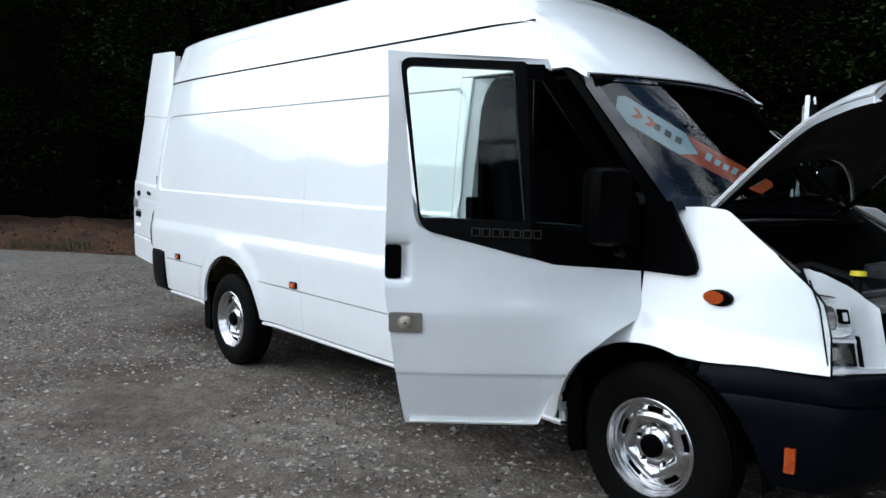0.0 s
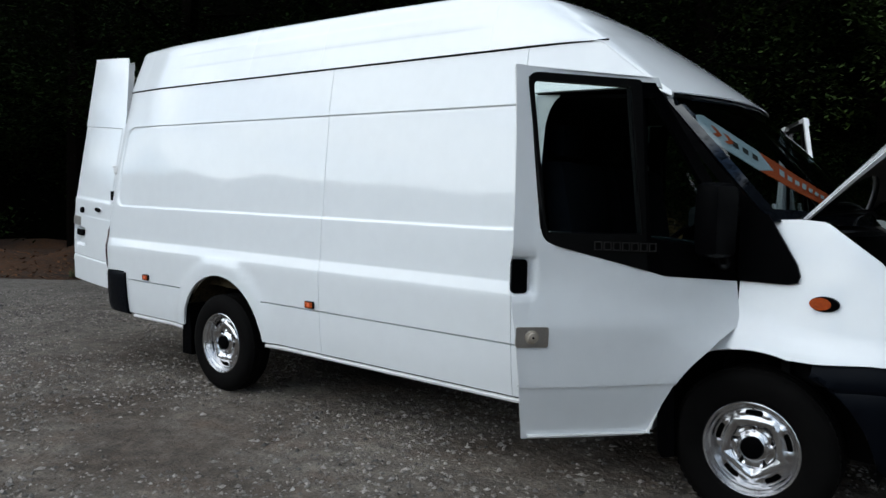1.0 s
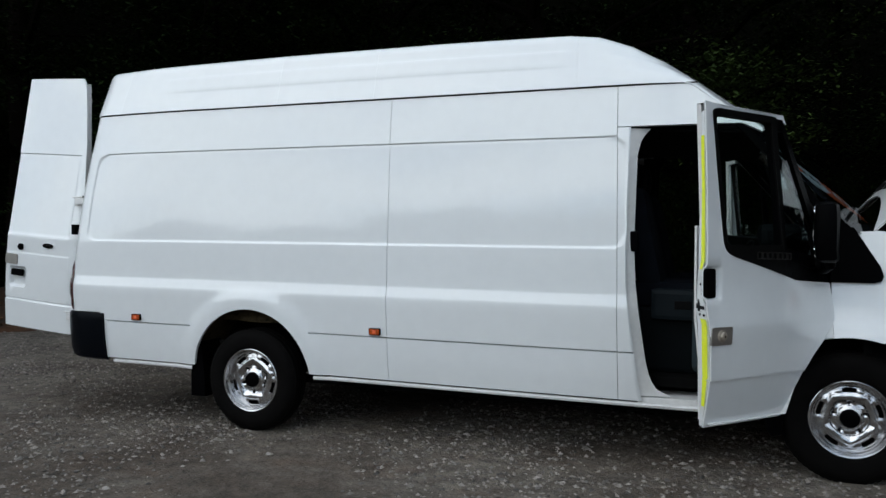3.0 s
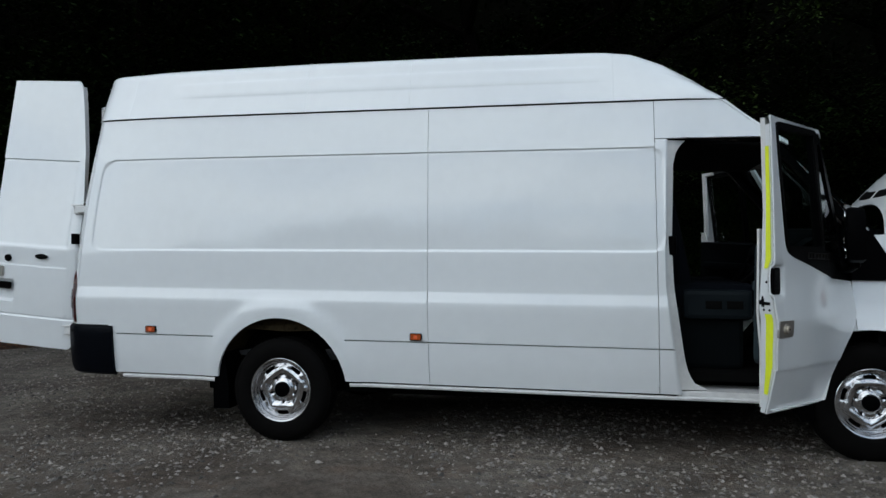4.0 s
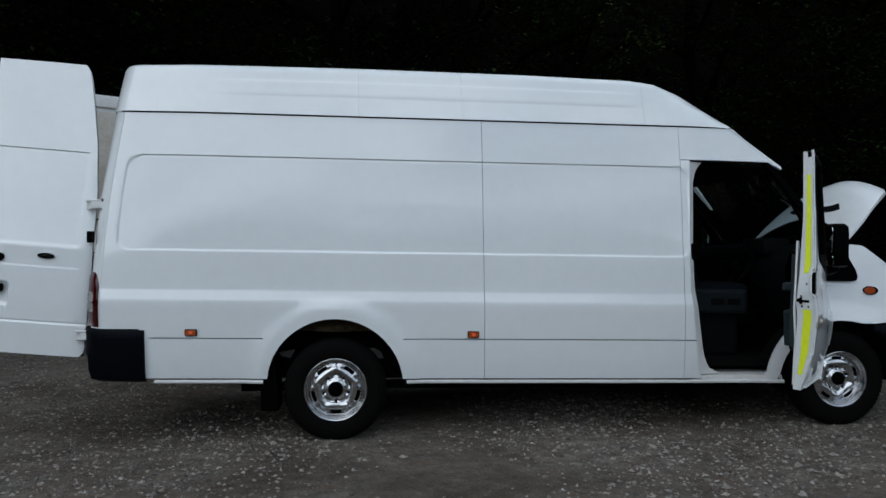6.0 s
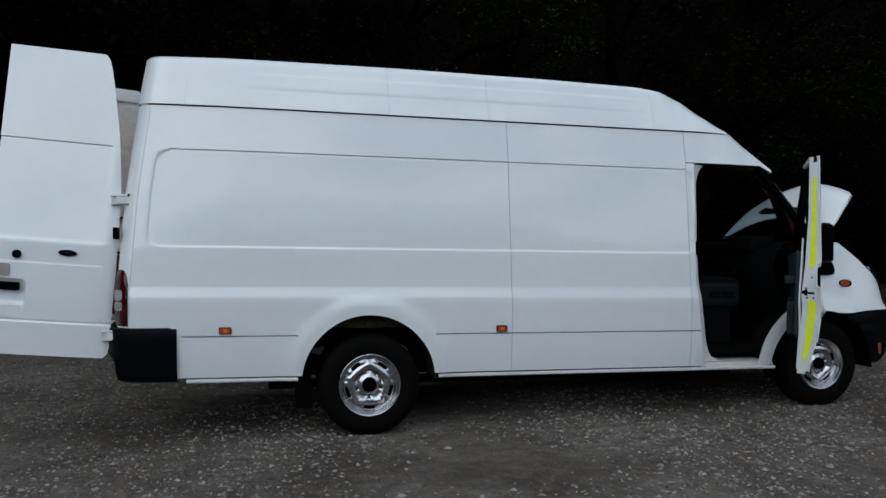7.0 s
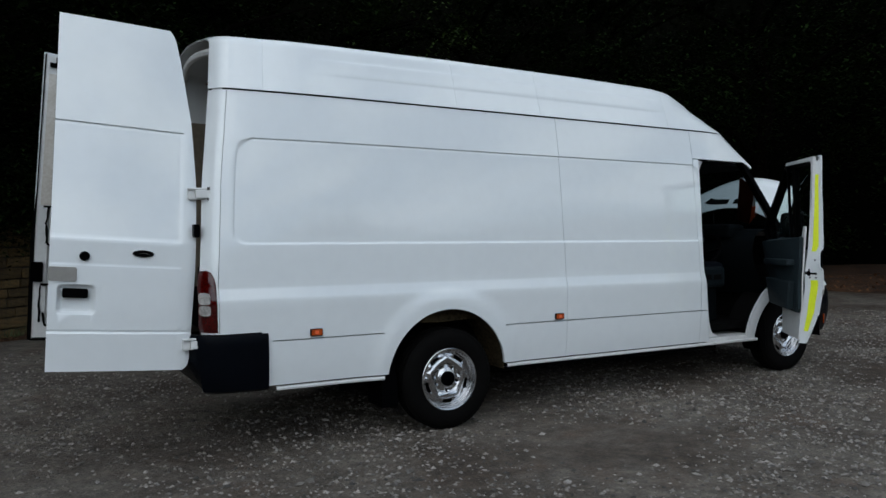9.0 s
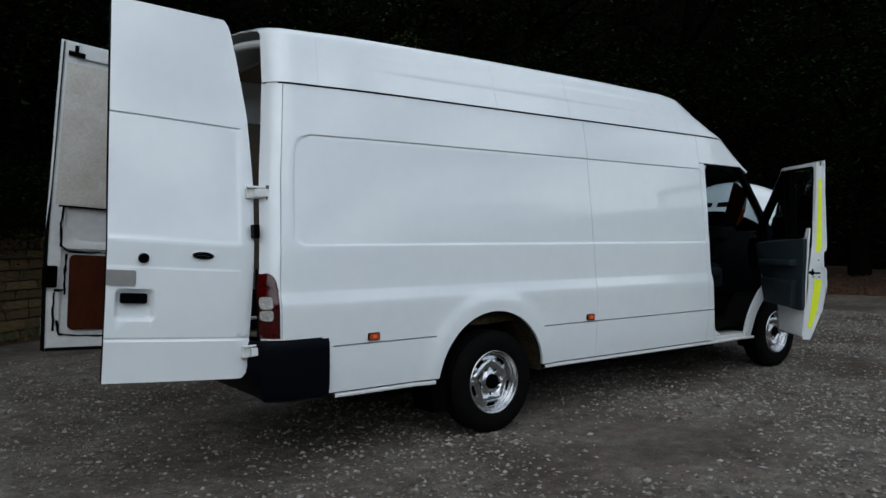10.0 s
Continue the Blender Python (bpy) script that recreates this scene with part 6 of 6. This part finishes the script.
def stone_wall():
    bm = bmesh.new()
    for s0, s1, h in ((8.6, 27.0, 1.80),):
        m = bmesh.ops.create_cube(bm, size=1.0)
        for v in m["verts"]:
            s = s0 if v.co.x < 0 else s1
            p = W0 + WD * s - WN * (0.05 if v.co.y > 0 else 0.42)
            v.co = Vector((p.x, p.y, -0.1 if v.co.z < 0 else h))
    wall = part("wall_north", bm, MORTAR)
    tagged(wall, "old coursed sandstone boundary wall under dark trees", "wall", kind="structure")
    rng = random.Random(5)
    # a few block shapes shared by all stones
    shapes = []
    for k in range(10):
        b = bmesh.new()
        bmesh.ops.create_cube(b, size=1.0)
        bmesh.ops.bevel(b, geom=b.edges[:], offset=0.07, segments=1, affect="EDGES")
        for v in b.verts:
            v.co += Vector([rng.uniform(-0.045, 0.045) for _ in range(3)])
        me = bpy.data.meshes.new("stone")
        b.to_mesh(me)
        b.free()
        me.materials.append(STONE)
        shapes.append(me)
    rest_v, rest_f = [], []
    z, made = 0.0, 0
    turn = Matrix.Rotation(math.atan2(WD.y, WD.x), 4, "Z")
    while z < 1.80:
        hgt = rng.uniform(0.11, 0.19)
        s = rng.uniform(-0.2, 0.0) + 8.6
        while s < 26.5:
            ln = rng.uniform(0.18, 0.52)
            p = W0 + WD * (s + ln / 2) - WN * (0.09 + rng.uniform(-0.02, 0.02))
            m = Matrix.Translation((p.x, p.y, z + hgt / 2)) @ turn @ Matrix.Diagonal((ln - 0.018, 0.16, hgt - 0.016, 1))
            near = 11.2 < s < 16.5
            if near and made < 300:
                ob = new("stone", shapes[rng.randrange(10)])
                ob.parent = wall
                ob.matrix_local = m
                made += 1
            else:
                me = shapes[rng.randrange(10)]
                b = len(rest_v)
                rest_v.extend(tuple(m @ v.co) for v in me.vertices)
                rest_f.extend(tuple(b + i for i in pl.vertices) for pl in me.polygons)
            s += ln
        z += hgt
    ob = link_mesh("stonework", rest_v, rest_f, STONE, wall, smooth=False)
    tagged(ob, kind="stuff")


stone_wall()


def verge():
    """Strip of leaf mould and grass between the yard and the wood."""
    def edge(k):
        pts = ((-17, -5.0), (-14.2, -1.9), (-11.5, 0.2), (-8.2, 2.3), (-5.0, 4.6), (-2.0, 6.65), (2.0, 9.3), (6.0, 11.2), (9.0, 10.4), (11.0, 7.0), (11.8, 3.0), (12.0, -1.0))
        a = k * (len(pts) - 1)
        i = min(int(a), len(pts) - 2)
        t = a - i
        return Vector((pts[i][0] * (1 - t) + pts[i + 1][0] * t, pts[i][1] * (1 - t) + pts[i + 1][1] * t, 0))
    n, m = 150, 14

    def P(i, j):
        p = edge(i / (n - 1))
        c = Vector((-1.0, -4.0, 0))
        d = (p - c).normalized()
        out = 7.0 * (j / (m - 1)) ** 1.5
        q = p + d * (out + 0.25 * noise.noise(p * 1.1) * (1 if j == 0 else 0))
        h = 0.05 * smooth01(0, 0.3, out) + (0.12 + 0.16 * smooth01(-8.6, -10.5, q.x)) * smooth01(0.2, 2.0, out) * (1 + noise.noise(q * 0.9)) + 0.05 * noise.noise(q * 3.0) * (j > 0)
        return (q.x, q.y, h - (0.02 if j == 0 else 0) + 0.008)
    ob = grid_mesh("verge", P, n, m, SOIL, weld=0)
    tagged(ob, "brown leaf-littered verge at the foot of the trees", "verge", kind="structure")
    # litter and tufts
    rng = np.random.default_rng(11)
    V, F, GV, GF = [], [], [], []
    for _ in range(9000):
        k, out = rng.random(), 2.6 * rng.random() ** 1.3
        p = edge(k)
        d = (p - Vector((-1, -4, 0))).normalized()
        q = p + d * out
        h = 0.05 * smooth01(0, 0.3, out) + (0.12 + 0.16 * smooth01(-8.6, -10.5, q.x)) * smooth01(0.2, 2.0, out) * (1 + noise.noise(q * 0.9)) + 0.03
        r = rng.uniform(0.02, 0.05)
        a, t = rng.uniform(0, 6.3), rng.uniform(-0.5, 0.5)
        u = Vector((math.cos(a), math.sin(a), t)) * r
        w = Vector((-math.sin(a), math.cos(a), -t)) * r * 0.6
        c = Vector((q.x, q.y, h))
        b = len(V)
        V.extend([tuple(c - u), tuple(c - w), tuple(c + u), tuple(c + w)])
        F.append((b, b + 1, b + 2, b + 3))
    for _ in range(12000):
        k, out = rng.random(), 0.02 + 0.9 * rng.random() ** 1.5
        p = edge(k)
        if noise.noise(p * 0.5) < -0.05 or p.x > 7.0:
            continue
        d = (p - Vector((-1, -4, 0))).normalized()
        q = p + d * out
        a, hgt = rng.uniform(0, 6.3), rng.uniform(0.06, 0.20)
        u = Vector((math.cos(a), math.sin(a), 0)) * 0.008
        lean = Vector((rng.uniform(-0.06, 0.06), rng.uniform(-0.06, 0.06), hgt))
        c = Vector((q.x, q.y, 0.05))
        b = len(GV)
        GV.extend([tuple(c - u), tuple(c + u), tuple(c + lean)])
        GF.append((b, b + 1, b + 2))
    tagged(link_mesh("leaf_litter", V, F, LEAF_DRY, smooth=False), "fallen brown leaves along the verge", "leaf litter", kind="stuff")
    tagged(link_mesh("grass", GV, GF, GRASS, smooth=False), "rough grass tufts along the yard edge", "grass", kind="stuff")


verge()


# ---- trees ----
def leaf_cloud(rng, centre, radii, n, size, V, F):
    """Leaves in ragged clumps inside an ellipsoid, added to the lists of arrays V and F."""
    per = 150
    m = max(6, n // per)
    d = rng.normal(size=(m, 3))
    d /= np.linalg.norm(d, axis=1)[:, None]
    clumps = np.array(centre) + d * np.array(radii) * np.sqrt(rng.uniform(0.45, 1.0, (m, 1)))
    cr = np.repeat(rng.uniform(0.30, 0.72, m), per)[:, None]
    p = np.repeat(clumps, per, axis=0) + rng.normal(size=(m * per, 3)) * cr * np.array([0.6, 0.6, 0.36])
    a, t = rng.uniform(0, 6.28, m * per), rng.uniform(-0.8, 0.5, m * per)
    r = size * rng.uniform(0.6, 1.35, (m * per, 1))
    u = np.stack([np.cos(a), np.sin(a), t], 1) * r
    w = np.stack([-np.sin(a), np.cos(a), rng.uniform(-0.5, 0.5, m * per)], 1) * r * 0.5
    b = sum(len(v) for v in V) + 4 * np.arange(m * per)[:, None]
    V.append(np.stack([p - u, p - w * 0.9 - u * 0.1, p + u, p + w], 1).reshape(-1, 3))
    F.append(b + np.arange(4))


def tree(x, y, height, lean, seed, n_leaf, low, leaf):
    """A broadleaf tree: tapered trunk, limbs and a clumpy crown that hangs low over the yard's edge."""
    rng = np.random.default_rng(seed)
    t = thing("tree", "dark broadleaf tree with dense low-hanging foliage", "tree", (x, y, 0), "trees round the yard")
    to = Vector((-1.0 - x, -3.0 - y, 0)).normalized()
    tr = [Vector((0, 0, -0.1))]
    for k in range(1, 8):
        tr.append(Vector((rng.uniform(-0.08, 0.08) * k, rng.uniform(-0.08, 0.08) * k, height * 0.8 * k / 7)) + to * lean * 0.3 * (k / 7) ** 2)
    tube("trunk", tr, [0.26 - 0.028 * k for k in range(8)], BARK, t, sides=9)
    V, F = [], []
    for k in range(9):
        base = tr[2 + k % 5]
        a = rng.uniform(-1.4, 1.4)
        d = Vector((to.x * math.cos(a) - to.y * math.sin(a), to.x * math.sin(a) + to.y * math.cos(a), 0))
        ln = rng.uniform(1.6, 3.2) + lean * 0.5
        tip = base + d * ln + Vector((0, 0, rng.uniform(0.2, 1.8)))
        mid = (base + tip) / 2 + Vector((0, 0, 0.3))
        tube("limb", [base, mid, tip], [0.09, 0.055, 0.02], BARK, t, sides=6)
        leaf_cloud(rng, tip, (1.5, 1.5, 1.0), n_leaf // 14, 0.055, V, F)
    top = tr[-1]
    leaf_cloud(rng, top + to * lean * 0.6, (2.6 + lean * 0.4, 2.6 + lean * 0.4, 2.2), n_leaf // 3, 0.065, V, F)
    leaf_cloud(rng, Vector((to.x * 1.2, to.y * 1.2, low)), (2.4, 2.4, 1.6), n_leaf // 3, 0.055, V, F)
    link_mesh("crown", np.concatenate(V).tolist(), np.concatenate(F).tolist(), leaf, t, "dense dark green leaves", smooth=False)
    return t


# The last tree is out of view, added to darken door and glass.
TREES = ((-19.0, -3.6), (-17.5, 3.4), (-12.5, 4.2), (-8.6, 4.6), (-6.2, 6.8), (-3.2, 8.2), (-0.4, 10.4), (2.6, 11.6), (5.6, 13.2), (8.6, 12.6), (11.4, 10.4), (13.6, 7.0), (14.6, 3.2), (15.2, -1.0), (16.4, -5.0))
for k, (x, y) in enumerate(TREES):
    # Trees at 0 < x < 4 take the leaf copy coloured as if lit.
    tree(x, y, (12.0 if y > 4 else 8.0) + (k * 37 % 5) * 0.5, 2.2, 100 + k, 15000, 3.4 + (k % 3) * 0.5, LEAF_LIT if 0 < x < 4 else LEAF)


def woods():
    """The wood behind: a rising bank that closes the view, thick with undergrowth."""
    # The bank's end at (20.5, -7) is unseen, added to shade the door.
    pts = [(-24, -8), (-20, 1), (-15, 6), (-9, 10), (-3, 13), (3, 16.5), (10, 17), (16, 12.5), (19, 5), (20.5, -7)]

    def P(i, j):
        a = i / 83 * (len(pts) - 1)
        k = min(int(a), len(pts) - 2)
        t = a - k
        x = pts[k][0] * (1 - t) + pts[k + 1][0] * t
        y = pts[k][1] * (1 - t) + pts[k + 1][1] * t
        h = j / 11
        d = Vector((x, y + 3, 0)).normalized()
        nn = noise.noise(Vector((x * 0.3, y * 0.3, h * 4)))
        return (x + d.x * (4 * h + nn), y + d.y * (4 * h + nn), 24.0 * h * (1 + 0.12 * nn) - 0.1)
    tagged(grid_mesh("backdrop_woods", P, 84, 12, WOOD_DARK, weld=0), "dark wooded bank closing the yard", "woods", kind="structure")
    rng = np.random.default_rng(21)
    V, F = [], []
    for i in range(180):
        a = rng.random() * (len(pts) - 1)
        k = min(int(a), len(pts) - 2)
        t = a - k
        x = (pts[k][0] * (1 - t) + pts[k + 1][0] * t) * 0.90
        y = (pts[k][1] * (1 - t) + pts[k + 1][1] * t) * 0.90
        leaf_cloud(rng, (x, y, rng.uniform(0.8, 8.5)), (1.8, 1.8, 1.4), 900, 0.07, V, F)
    tagged(link_mesh("undergrowth", np.concatenate(V).tolist(), np.concatenate(F).tolist(), LEAF, smooth=False), "dense dark undergrowth and ivy behind the wall", "undergrowth", kind="stuff")


woods()


def far_hills():
    """Low wooded hills behind the camera, which the paintwork mirrors."""
    def P(i, j):
        a = math.pi + math.pi * i / 480
        r = 60 + 8 * j
        crown = abs(noise.noise(Vector((i * 0.055, 3, 0)))) ** 0.6 + 0.35 * abs(noise.noise(Vector((i * 0.21, 8, 0)))) ** 0.7
        h = 12.4 + 3.2 * smooth01(110, 235, i) - 5.0 * smooth01(262, 330, i) + 3.4 * noise.noise(Vector((i * 0.018, 0, 0))) + 3.6 * crown + 1.7 * abs(noise.noise(Vector((i * 0.47, 5, 0)))) + 0.9 * noise.noise(Vector((i * 0.9, 2, 0)))
        return (r * math.cos(a), r * math.sin(a) - 4, h * j / 3 - 0.5)
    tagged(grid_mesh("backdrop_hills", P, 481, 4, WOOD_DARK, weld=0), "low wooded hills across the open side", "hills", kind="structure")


far_hills()


def wall_ivy():
    """Ivy and low branches added over the top of the wall, thickest behind the van's nose to stand in for shade on the
    stone.
    """
    rng = np.random.default_rng(33)
    V, F = [], []
    for s in np.arange(9.0, 26.0, 0.28):
        # Hangs deeper past s = 15, where the wall should look dim.
        deep = 0.35 + 0.75 * smooth01(15.0, 17.0, s) + 0.25 * noise.noise(Vector((s * 0.7, 1, 0)))
        p = W0 + WD * s + WN * 0.10
        for z in np.arange(2.0 - max(0.1, deep), 2.3, 0.22):
            leaf_cloud(rng, (p.x, p.y, z), (0.22, 0.22, 0.14), 150, 0.030, V, F)
    tagged(link_mesh("ivy", np.concatenate(V).tolist(), np.concatenate(F).tolist(), LEAF, smooth=False), "dark ivy added over the stone wall, standing in for shade", "ivy", kind="stuff")


wall_ivy()
